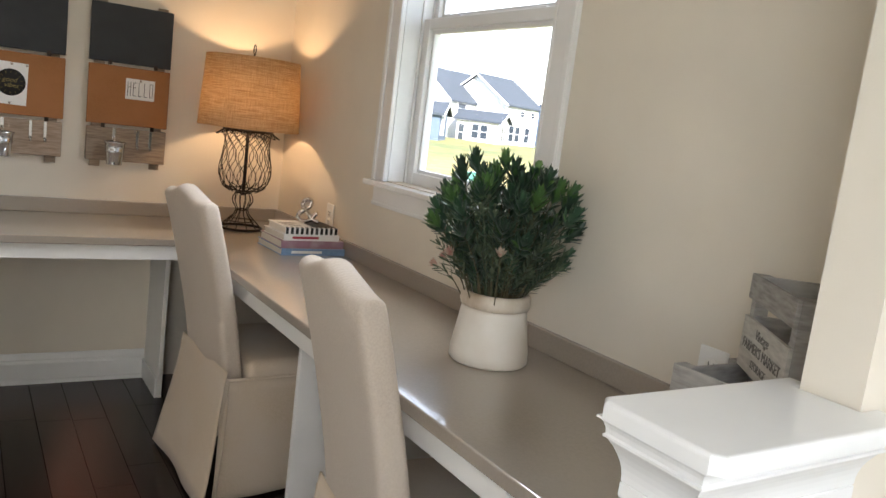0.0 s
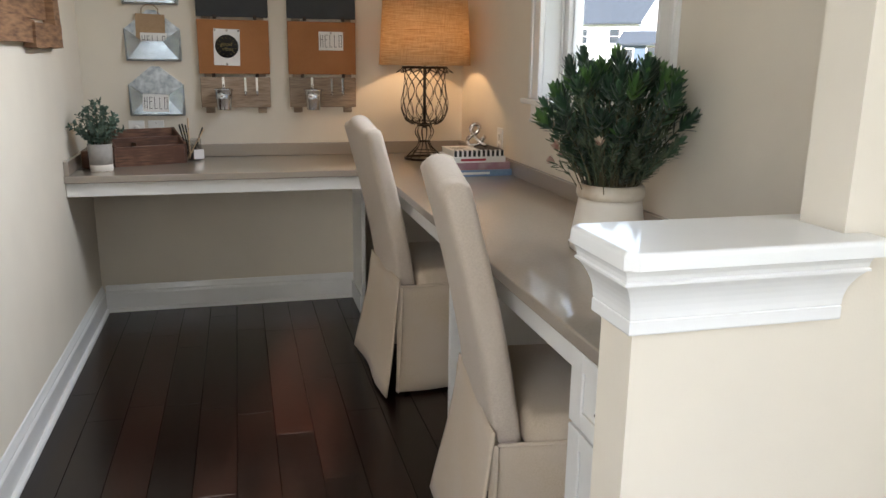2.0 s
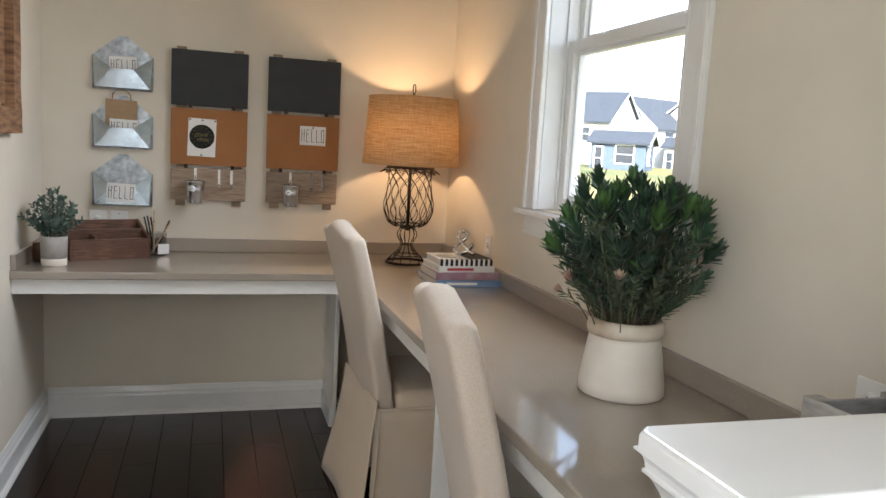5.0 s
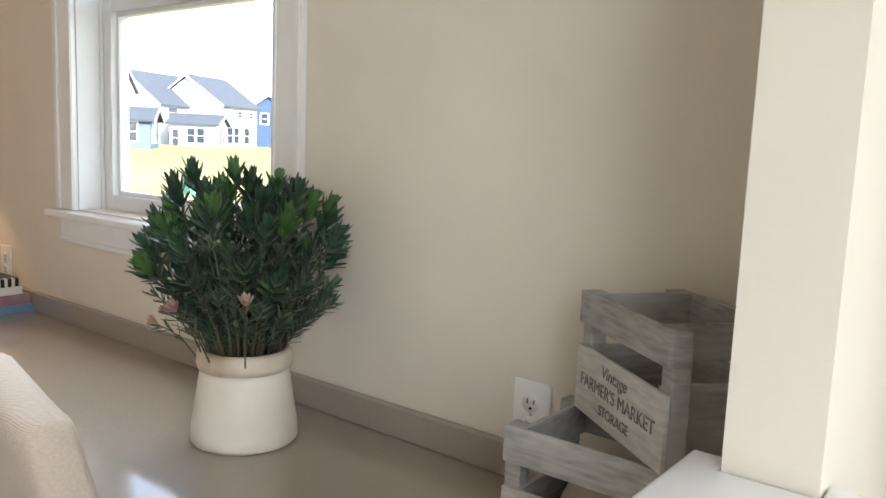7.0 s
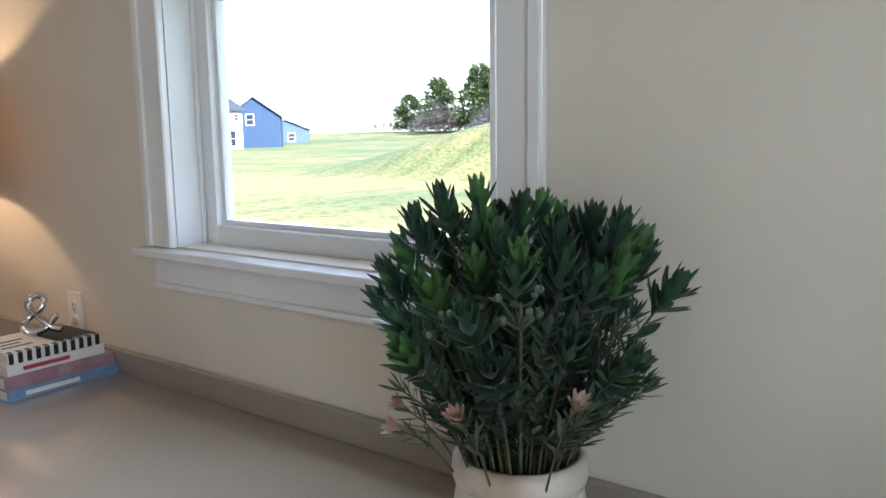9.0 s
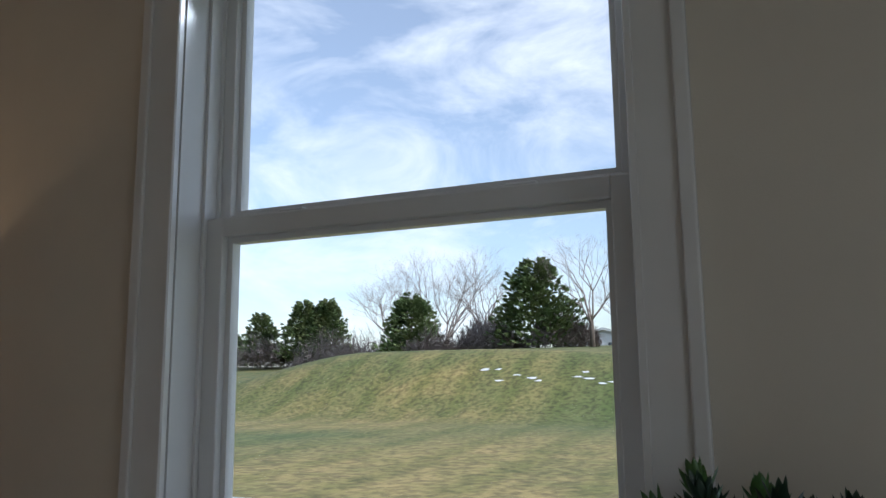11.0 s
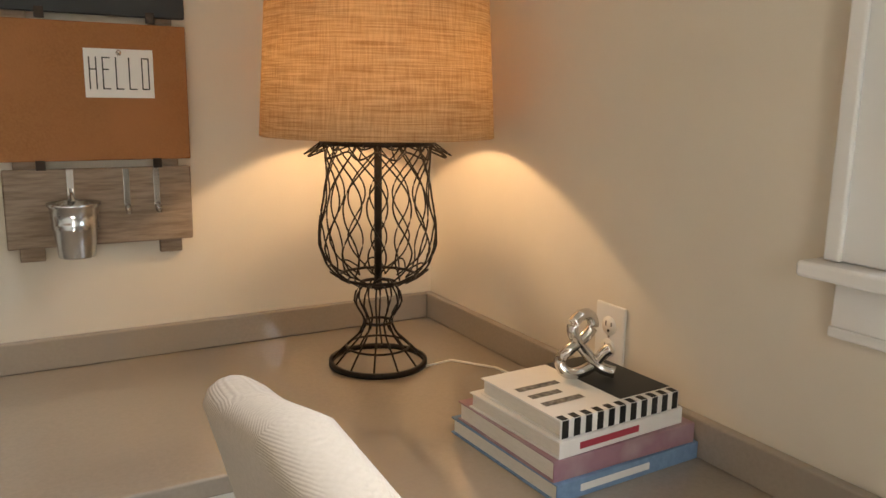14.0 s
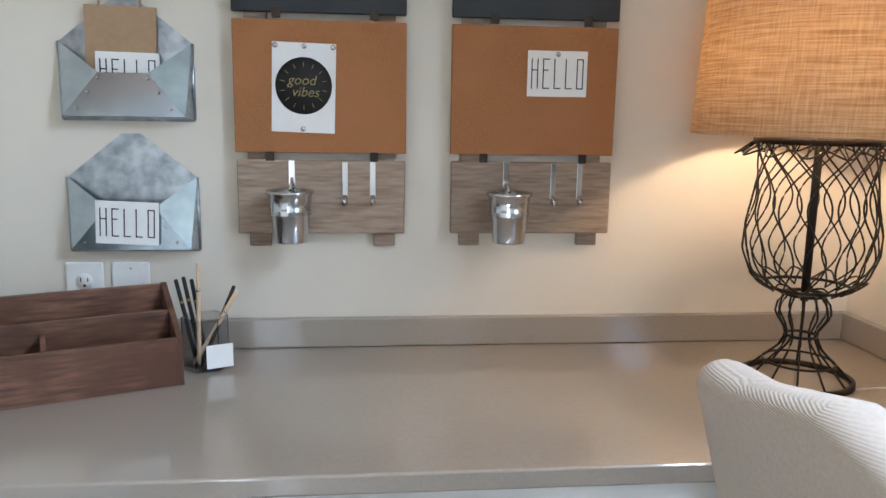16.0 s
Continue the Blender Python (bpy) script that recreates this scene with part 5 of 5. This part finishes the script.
_t.links.new(_co.outputs["Object"], _n.inputs["Vector"])
_mul = _t.nodes.new("ShaderNodeMath")
_mul.operation = "MULTIPLY"
_sc = _t.nodes.new("ShaderNodeMapRange")
_sc.inputs["From Min"].default_value, _sc.inputs["From Max"].default_value = 0.3, 0.6
_t.links.new(_n.outputs["Fac"], _sc.inputs["Value"])
_t.links.new(_mr.outputs["Result"], _mul.inputs[0])
_t.links.new(_sc.outputs["Result"], _mul.inputs[1])
_mx = _t.nodes.new("ShaderNodeMixRGB")
_mx.inputs["Color2"].default_value = (0.085, 0.125, 0.034, 1)
_t.links.new(_mul.outputs["Value"], _mx.inputs["Fac"])
_t.links.new(_old, _mx.inputs["Color1"])
_n2 = _t.nodes.new("ShaderNodeTexNoise")
_n2.inputs["Scale"].default_value, _n2.inputs["Detail"].default_value = 5.0, 8.0
_t.links.new(_co.outputs["Object"], _n2.inputs["Vector"])
_m2 = _t.nodes.new("ShaderNodeMixRGB")
_m2.blend_type = "MULTIPLY"
_m2.inputs["Fac"].default_value = 0.55
_t.links.new(_mx.outputs["Color"], _m2.inputs["Color1"])
_r2 = _t.nodes.new("ShaderNodeValToRGB")
_r2.color_ramp.elements[0].position, _r2.color_ramp.elements[1].position = 0.35, 0.6
_t.links.new(_n2.outputs["Fac"], _r2.inputs["Fac"])
_t.links.new(_r2.outputs["Color"], _m2.inputs["Color2"])
_wv = _t.nodes.new("ShaderNodeTexWave")
_wv.bands_direction = "Y"
_wv.inputs["Scale"].default_value, _wv.inputs["Distortion"].default_value = 0.15, 0.6
_wv.inputs["Detail"].default_value, _wv.inputs["Detail Scale"].default_value = 4.0, 0.6
_mp = _t.nodes.new("ShaderNodeMapping")
_mp.inputs["Rotation"].default_value = (0, 0, radians(-4))
_t.links.new(_co.outputs["Object"], _mp.inputs["Vector"])
_t.links.new(_mp.outputs["Vector"], _wv.inputs["Vector"])
_r3 = _t.nodes.new("ShaderNodeValToRGB")
_r3.color_ramp.elements[0].position, _r3.color_ramp.elements[1].position = 0.05, 0.45
_r3.color_ramp.elements[0].color = (0.58, 0.70, 0.46, 1)
_t.links.new(_wv.outputs["Fac"], _r3.inputs["Fac"])
_m3 = _t.nodes.new("ShaderNodeMixRGB")
_m3.blend_type = "MULTIPLY"
_m3.inputs["Fac"].default_value = 0.5
_t.links.new(_m2.outputs["Color"], _m3.inputs["Color1"])
_t.links.new(_r3.outputs["Color"], _m3.inputs["Color2"])
_t.links.new(_m3.outputs["Color"], _p.inputs["Base Color"])
M_SIDING = material("white_siding", (0.58, 0.61, 0.64), 0.7, color2=(0.54, 0.57, 0.60), scale=2)
M_NAVY = material("blue_siding", (0.022, 0.052, 0.115), 0.7, color2=(0.018, 0.043, 0.098), scale=2)
M_SLATE = material("slate_blue_siding", (0.07, 0.105, 0.16), 0.7, scale=2)
M_ROOF = material("asphalt_shingle", (0.040, 0.052, 0.070), 0.9, color2=(0.028, 0.037, 0.052), scale=5)
M_DARKGLASS = material("dark_window_glass", (0.03, 0.04, 0.055), 0.12)
M_BARK = material("grey_bark", (0.115, 0.095, 0.078), 0.95, color2=(0.07, 0.058, 0.048), scale=6)
M_TWIG = material("bare_twigs", (0.235, 0.20, 0.18), 0.95, scale=6)
M_PINE = material("pine_needles", (0.075, 0.125, 0.045), 0.8, color2=(0.12, 0.17, 0.065), scale=0.8, big=(0.12, 0.145, 0.055), big_scale=0.5)
M_RUSSET = material("russet_twigs", (0.36, 0.21, 0.165), 0.95, scale=2)
M_SNOW = material("old_snow", (0.80, 0.82, 0.85), 0.8, scale=6)


def smoothstep(a, b, x):
    k = min(1.0, max(0.0, (x - a) / (b - a)))
    return k * k * (3 - 2 * k)


def ground_z(x, y):
    z = -0.45 + 0.9 * smoothstep(20, 75, y)
    bank = smoothstep(25.5, 34, x) * (1 - smoothstep(17, 33, y))
    z += 2.95 * (1 - 0.22 * (1 - smoothstep(-5, 13, y))) * bank + 0.035 * max(0.0, x - 36) * bank * (1 if x < 110 else 110 / x)
    z += 2.6 * smoothstep(68, 135, x) * smoothstep(20, 50, y)
    if 2 < x < 200:
        z += 0.08 * noise.noise(Vector((x * 0.11, y * 0.11, 0))) + 0.03 * noise.noise(Vector((x * 0.5, y * 0.5, 3)))
    return z


gx_ = sorted({*[-900, -400, -150, -60, -20, -6, -2.2], *np.arange(0.25, 60, 0.9).round(2).tolist(), *np.arange(62, 130, 5.0).tolist(), 160, 220, 320, 500, 900})
gy_ = sorted({*[-900, -400, -200, -120, -80, -60, -45, -36, -30], *np.arange(-26, 44, 1.1).round(2).tolist(), *np.arange(46, 130, 4.0).tolist(), 160, 220, 320, 500, 900})
gb = bmesh.new()
gv_ = [[gb.verts.new((x, y, ground_z(x, y))) for y in gy_] for x in gx_]
for i in range(len(gx_) - 1):
    for j in range(len(gy_) - 1):
        f = gb.faces.new((gv_[i][j], gv_[i + 1][j], gv_[i + 1][j + 1], gv_[i][j + 1]))
        f.smooth = True
structure("ground", gb, M_GRASS, "mown winter lawn rising to a grassy bank")


def far_window(parent, at, rz, w, h, two=False):
    """A framed window on a far facade; the outside faces -y of its own axes."""
    o = part("window", box(-w / 2 - 0.12, w / 2 + 0.12, -0.08, 0.0, -h / 2 - 0.12, h / 2 + 0.12), M_SIDING, parent)
    o.matrix_basis = pose(*at, 0, 0, rz)
    part("pane", box(-w / 2, w / 2, -0.10, -0.081, 0.03, h / 2), M_DARKGLASS, o)
    part("pane", box(-w / 2, w / 2, -0.10, -0.081, -h / 2, -0.03), M_DARKGLASS, o)


def house(at, rz, w, d, eave, peak, wall, windows, label, over=0.4):
    """Gabled house: the gable end, w wide, looks along -y; d deep."""
    h = thing("house", at, label, "house", "houses across the lawn", rz)
    b = bmesh.new()
    out_ = [(-w / 2, -1.0), (w / 2, -1.0), (w / 2, eave), (0.0, peak), (-w / 2, eave)]
    f0 = [b.verts.new((x, 0, z)) for x, z in out_]
    f1 = [b.verts.new((x, d, z)) for x, z in out_]
    b.faces.new(f0)
    b.faces.new(f1[::-1])
    for i in range(5):
        b.faces.new((f0[i], f1[i], f1[(i + 1) % 5], f0[(i + 1) % 5]))
    part("wall", finish(b), wall, h)
    r = bmesh.new()
    sl = (peak - eave) / (w / 2)
    for s in (-1, 1):
        q = [(0.0, peak + 0.02), (s * (w / 2 + over), eave - sl * over + 0.02), (s * (w / 2 + over), eave - sl * over + 0.22), (0.0, peak + 0.24)]
        merge(r, prism(q, -over, d + over, "y"))
    part("roof", r, M_ROOF, h, "dark shingled roof")
    fas = bmesh.new()
    for s in (-1, 1):
        q = [(0.0, peak - 0.02), (s * (w / 2 + over), eave - sl * over - 0.02), (s * (w / 2 + over), eave - sl * over + 0.2), (0.0, peak + 0.2)]
        merge(fas, prism(q, -over - 0.08, -over - 0.01, "y"))
    part("fascia", fas, M_SIDING, h)
    for x, y, z, rw, ww, hh in windows:
        far_window(h, (x, y, z), rw, ww, hh)
    return h


house((66.2, 79.6, 0.55), -43, 6.8, 10, 4.2, 6.6, M_NAVY, [(-0.5, 0, 3.6, 0, 0.9, 1.3)], "dark blue two-storey house with a white-framed gable window")
house((50.3, 74.1, 0.1), -72, 9.5, 6.5, 4.9, 8.0, M_SIDING, [(4.75, 1.2, 1.6, 90, 0.9, 1.7), (4.75, 2.4, 1.6, 90, 0.9, 1.7), (4.75, 4.4, 1.6, 90, 0.9, 1.7), (4.75, 3.0, 4.0, 90, 0.7, 0.6), (4.75, 5.2, 4.0, 90, 0.7, 0.6)], "white two-storey house with a dark gabled roof")
house((44.6, 77.0, 0.0), -72, 9.0, 8, 4.8, 8.2, M_SIDING, [(4.5, 2.0, 3.9, 90, 1.4, 1.0), (4.5, 4.6, 3.6, 90, 0.5, 0.9), (4.5, 2.2, 1.5, 90, 1.2, 1.8), (4.5, 6.4, 3.6, 90, 0.5, 0.9)], "white two-storey house with a steep dark roof")
house((50.1, 67.5, 0.0), 40, 4.6, 4.8, 2.7, 3.6, M_SIDING, [(-2.3, 1.6, 1.5, -90, 0.75, 1.5), (-2.3, 2.6, 1.5, -90, 0.75, 1.5), (-2.3, 4.2, 1.2, -90, 0.6, 1.8), (-0.8, 0, 1.5, 0, 0.6, 1.6), (0.3, 0, 1.5, 0, 0.6, 1.6)], "white one-storey sunroom of a house")
house((42.0, 73.0, 0.0), 42, 10.0, 9, 5.0, 8.2, M_SIDING, [(-5.0, 2.5, 3.6, -90, 1.0, 1.4), (-5.0, 6.0, 3.6, -90, 1.0, 1.4)], "white two-storey house with a long dark roof")
house((36.3, 57.9, 0.1), 50, 4.4, 4.8, 2.5, 3.4, M_SLATE, [(-2.2, 1.8, 1.5, -90, 1.5, 1.5), (-2.2, 4.1, 1.1, -90, 0.6, 1.9), (-0.9, 0, 1.5, 0, 0.6, 1.6), (0.2, 0, 1.5, 0, 0.6, 1.6)], "slate blue one-storey sunroom with white window frames")
house((86.0, 96.0, 0.6), -40, 8, 9, 2.6, 4.2, M_SLATE, [(1.0, 0, 1.3, 0, 1.0, 1.2)], "small far blue outbuilding")
house((88.0, 17.5, ground_z(88, 17) - 1.1), -88, 9, 8, 1.6, 2.9, M_SIDING, [(1.0, 0, 1.0, 0, 1.0, 0.8)], "far low house with grey roof behind the bank")
M_ENAMEL = material("green_enamel", (0.05, 0.16, 0.13), 0.5, scale=8)
ub = thing("utility_box", (13.0, 17.6, ground_z(13, 17.6)), "green metal utility box on the lawn", "utility box")
part("cabinet", box(-0.30, 0.30, -0.24, 0.24, -0.1, 0.40, 0.03), M_ENAMEL, ub)
part("lid", box(-0.32, 0.32, -0.26, 0.26, 0.40, 0.45, 0.02), M_ENAMEL, ub)


def limb(bm, rng, p, d, length, r, depth, droop=0.0):
    """Forks a tapered limb again and again."""
    n = 3
    pts = [p]
    for k in range(n):
        d = (d + Vector((rng.uniform(-0.18, 0.18), rng.uniform(-0.18, 0.18), rng.uniform(-0.06, 0.12) - droop))).normalized()
        pts.append(pts[-1] + d * length / n)
    tube(pts, r, 5 if depth > 2 else 3, bm=bm, taper=0.55)
    if depth == 0:
        return
    for k in range(rng.choice((2, 3, 3))):
        a = rng.uniform(0, 2 * math.pi)
        x = d.orthogonal().normalized()
        s = x * math.cos(a) + d.cross(x) * math.sin(a)
        nd = (d + s * rng.uniform(0.35, 0.75) + Vector((0, 0, 0.15))).normalized()
        limb(bm, rng, pts[rng.choice((2, 3, 3))], nd, length * rng.uniform(0.6, 0.82), r * 0.5, depth - 1, droop)


def bare_tree(x, y, h, seed, mat, label, spread=0.3, depth=6):
    rg = random.Random(seed)
    z = ground_z(x, y) - 0.1
    t = thing("bare_tree", (x, y, z), label, "tree", "trees behind the bank")
    trunk = tube([(0, 0, 0), (0.05, 0.02, h * 0.12), (0.0, 0.06, h * 0.26)], h * 0.022, 8, taper=0.7)
    part("trunk", trunk, M_BARK, t)
    cr = bmesh.new()
    for k in range(5):
        a = 2 * math.pi * k / 5 + rg.uniform(-0.3, 0.3)
        limb(cr, rg, Vector((0, 0.05, h * (0.17 + 0.02 * k))), Vector((spread * math.cos(a) * 1.4, spread * math.sin(a) * 1.4, 1)).normalized(), h * 0.30, h * 0.010, depth)
    top_z = max(v.co.z for v in cr.verts)
    for v in cr.verts:
        v.co.z *= h / top_z if v.co.z > h * 0.3 else 1 + (h / top_z - 1) * max(0, v.co.z / (h * 0.3))
    part("crown", cr, mat, t, "leafless forked branches")
    return t


def pine_tree(x, y, h, w, seed, label, mat=None):
    rg = random.Random(seed)
    z = ground_z(x, y) - 0.1
    t = thing("evergreen_tree", (x, y, z), label, "tree", "trees behind the bank")
    part("trunk", tube([(0, 0, 0), (0, 0, h * 0.95)], h * 0.018, 7, taper=0.2), M_BARK, t)
    cr = bmesh.new()
    lobes = [(rg.uniform(0, 2 * math.pi), rg.uniform(0.08, 0.9), rg.uniform(0.65, 1.25)) for k in range(64)]
    for i in range(2400):
        la, lk, lr = lobes[i % 64] if i % 3 else (rg.uniform(0, 2 * math.pi), rg.random() ** 1.2 * 0.9, 0.95)
        k = min(0.99, max(0.0, lk + rg.gauss(0, 0.035)))
        zz = h * (0.04 + 0.94 * k)
        a = la + rg.gauss(0, 0.30)
        rad = w * 0.5 * lr * (1 - k ** 1.5) ** 0.8 * math.sqrt(rg.random()) * (0.75 + 0.25 * k)
        c = Vector((rad * math.cos(a), rad * math.sin(a), zz + rg.uniform(-0.15, 0.15)))
        o_ = Vector((math.cos(a), math.sin(a), rg.uniform(0.0, 0.6))).normalized()
        s = o_.cross(Vector((0, 0, 1))).normalized()
        ln = h * rg.uniform(0.035, 0.075)
        for q in range(3):
            dd = (o_ + s * rg.uniform(-0.8, 0.8) + Vector((0, 0, rg.uniform(-0.2, 0.5)))).normalized()
            nn = dd.cross(Vector((rg.uniform(-1, 1), rg.uniform(-1, 1), 1))).normalized() * ln * 0.28
            cr.faces.new([cr.verts.new(p) for p in (c - nn * 0.6, c + dd * ln * 0.6 - nn, c + dd * ln * 1.1, c + dd * ln * 0.6 + nn)])
    part("crown", cr, mat or M_PINE, t, "ragged evergreen crown")
    return t


def shrub(x, y, h, w, seed, mat, label):
    """A low thicket of upright twigs."""
    rg = random.Random(seed)
    t = thing("thicket", (x, y, ground_z(x, y) - 0.1), label, "bush", "thickets behind the bank")
    cr = bmesh.new()
    for i in range(900):
        a, q = rg.uniform(0, 2 * math.pi), math.sqrt(rg.random())
        p = Vector((w / 2 * q * math.cos(a), w / 2 * q * math.sin(a), 0))
        hh = h * math.sqrt(max(0.05, 1 - q * q)) * rg.uniform(0.55, 1.05)
        p = p + Vector((0, 0, hh * rg.uniform(0.0, 0.6)))
        d = Vector((rg.uniform(-0.5, 0.5), rg.uniform(-0.5, 0.5), 1)).normalized() * hh * 0.45
        s = d.orthogonal().normalized() * (0.02 + 0.011 * h)
        cr.faces.new([cr.verts.new(v) for v in (p - s, p + s, p + d + s * 0.4, p + d - s * 0.4)])
        for k in range(3):
            b0 = p + d * rg.uniform(0.3, 0.9)
            d2 = Vector((rg.uniform(-1, 1), rg.uniform(-1, 1), rg.uniform(0, 1))).normalized() * (0.12 + 0.09 * h)
            cr.faces.new([cr.verts.new(v) for v in (b0 - s * 0.8, b0 + s * 0.8, b0 + d2)])
    part("twigs", cr, mat, t)
    return t


pine_tree(56.3, 15.6, 7.4, 8.6, 3, "broad dark green pine tree behind the grassy bank")
pine_tree(54.5, 25.5, 6.8, 7.4, 4, "dark green evergreen tree behind the grassy bank")
bare_tree(55.4, 11.1, 9.2, 11, M_TWIG, "leafless spreading tree behind the grassy bank", 0.42)
bare_tree(62.9, 26.4, 12.4, 12, M_TWIG, "tall leafless tree behind the grassy bank", 0.3)
bare_tree(61.2, 30.0, 11.9, 13, M_TWIG, "tall leafless tree behind the grassy bank", 0.34)
bare_tree(64.3, 23.1, 10.5, 14, M_TWIG, "leafless tree behind the grassy bank", 0.3)
bare_tree(63.8, 10.1, 6.2, 15, M_TWIG, "small leafless tree behind the grassy bank", 0.5)
bare_tree(73.2, 8.6, 6.6, 16, M_TWIG, "far leafless tree behind the grassy bank", 0.4)
bare_tree(58.8, 1.6, 8.0, 17, M_RUSSET, "russet leafless tree behind the grassy bank", 0.5)
bare_tree(60.2, -0.8, 8.6, 18, M_RUSSET, "russet leafless tree behind the grassy bank", 0.5)
bare_tree(57.5, 4.0, 6.0, 19, M_TWIG, "leafless tree behind the grassy bank", 0.5)
shrub(58.5, 27.5, 4.2, 6.0, 28, M_TWIG, "grey-brown leafless thicket on the bank")
shrub(59.5, 34.5, 3.8, 7.0, 29, M_TWIG, "grey-brown leafless thicket on the bank")
shrub(61.0, 21.5, 4.6, 6.0, 30, M_TWIG, "grey-brown leafless thicket on the bank")
bare_tree(66.0, 28.2, 11.2, 31, M_TWIG, "tall leafless tree behind the grassy bank", 0.36)
shrub(56.4, 6.0, 1.5, 4.6, 21, M_PINE, "low dark evergreen bush on the bank")
shrub(53.5, 23.2, 3.6, 5.5, 22, M_TWIG, "grey leafless thicket on the bank")
shrub(57.5, 14.0, 3.8, 6, 23, M_TWIG, "grey leafless thicket on the bank")
shrub(60.0, 30.5, 5.0, 9.0, 24, M_TWIG, "grey leafless thicket on the bank")
shrub(62.4, 38.0, 3.6, 9.0, 25, M_TWIG, "grey leafless thicket beside the bank")
shrub(59.0, 0.2, 5.0, 7.0, 26, M_RUSSET, "russet leafless thicket on the bank")
shrub(57.0, 19.5, 3.4, 6.0, 27, M_TWIG, "grey leafless thicket on the bank")
for i, (x, y, h, w) in enumerate(((114.4, 76.6, 12.5, 11), (116.7, 73.2, 12.8, 11.5), (118.1, 88.6, 11, 10), (96.5, 48.2, 6.5, 8), (122.4, 99.2, 8, 10))):
    pine_tree(x, y, h, w, 40 + i, "far evergreen tree beyond the lawn")
for i, (x, y, h, w) in enumerate(((80.5, 35.3, 6.0, 9), (81.8, 31.0, 5.5, 9), (100, 56, 7.5, 15), (108, 66, 8.0, 15), (112, 83, 7.5, 13), (125, 106, 6.0, 14), (88, 42, 5.5, 10), (128, 118, 5.0, 16))):
    shrub(x, y, h, w, 60 + i, M_TWIG, "far grey leafless woodland edge")
for i in range(16):
    rg = random.Random(90 + i)
    x = 30.2 + rg.uniform(-0.5, 0.6)
    y = 4.6 + 5.6 * (i / 15) + rg.uniform(-0.3, 0.3)
    if i in (5, 6, 10):
        continue
    s = thing("snow_patch", (x, y, ground_z(x, y)), "small patch of old snow on the grassy bank", "snow patch", "snow patches on the bank")
    bm = bmesh.new()
    nn = 9
    cpt = bm.verts.new((0, 0, 0.045))
    rim_ = [bm.verts.new((0.05 * rg.uniform(0.2, 1.8) * math.cos(2 * math.pi * k / nn), 0.17 * rg.uniform(0.2, 1.9) * math.sin(2 * math.pi * k / nn), 0.015 + 0.03 * math.cos(2 * math.pi * k / nn))) for k in range(nn)]
    for k in range(nn):
        bm.faces.new((cpt, rim_[k], rim_[(k + 1) % nn]))
    part("crust", bm, M_SNOW, s)

# ---- floor planks ----
FLOOR_RNG = random.Random(5)
PW = 0.127
plank_meshes = {}
x = XW + 0.001
while x < -0.01:
    x1 = min(x + PW, -0.002)
    y = YS + 0.002
    y -= FLOOR_RNG.uniform(0.0, 0.6)
    while y < -0.002:
        ln = FLOOR_RNG.choice((0.45, 0.6, 0.75, 0.9, 1.05, 1.2))
        ya, yb = max(y, YS + 0.002), min(y + ln, -0.002)
        y += ln
        if yb - ya < 0.03:
            continue
        key = (round(x1 - x, 4), round(yb - ya, 3))
        if key not in plank_meshes:
            w_, l_ = key
            bm = bmesh.new()
            e = 0.0014
            for zz, ins in ((-0.006, 0.0005), (-0.0012, 0.0005), (0.0, e)):
                for px_, py_ in ((ins, ins), (w_ - ins, ins), (w_ - ins, l_ - ins), (ins, l_ - ins)):
                    bm.verts.new((px_, py_, zz))
            bm.verts.ensure_lookup_table()
            V = bm.verts
            for s_ in (0, 4):
                for k in range(4):
                    bm.faces.new((V[s_ + k], V[s_ + (k + 1) % 4], V[s_ + 4 + (k + 1) % 4], V[s_ + 4 + k]))
            bm.faces.new((V[8], V[9], V[10], V[11]))
            me = bpy.data.meshes.new("plank")
            bm.to_mesh(me)
            bm.free()
            me.materials.append(M_FLOOR)
            plank_meshes[key] = me
        pl = new("plank", plank_meshes[key])
        pl.parent = floor_slab
        pl.location = (x, ya, 0.0)
    x = x1 if x1 < -0.01 else 0.0
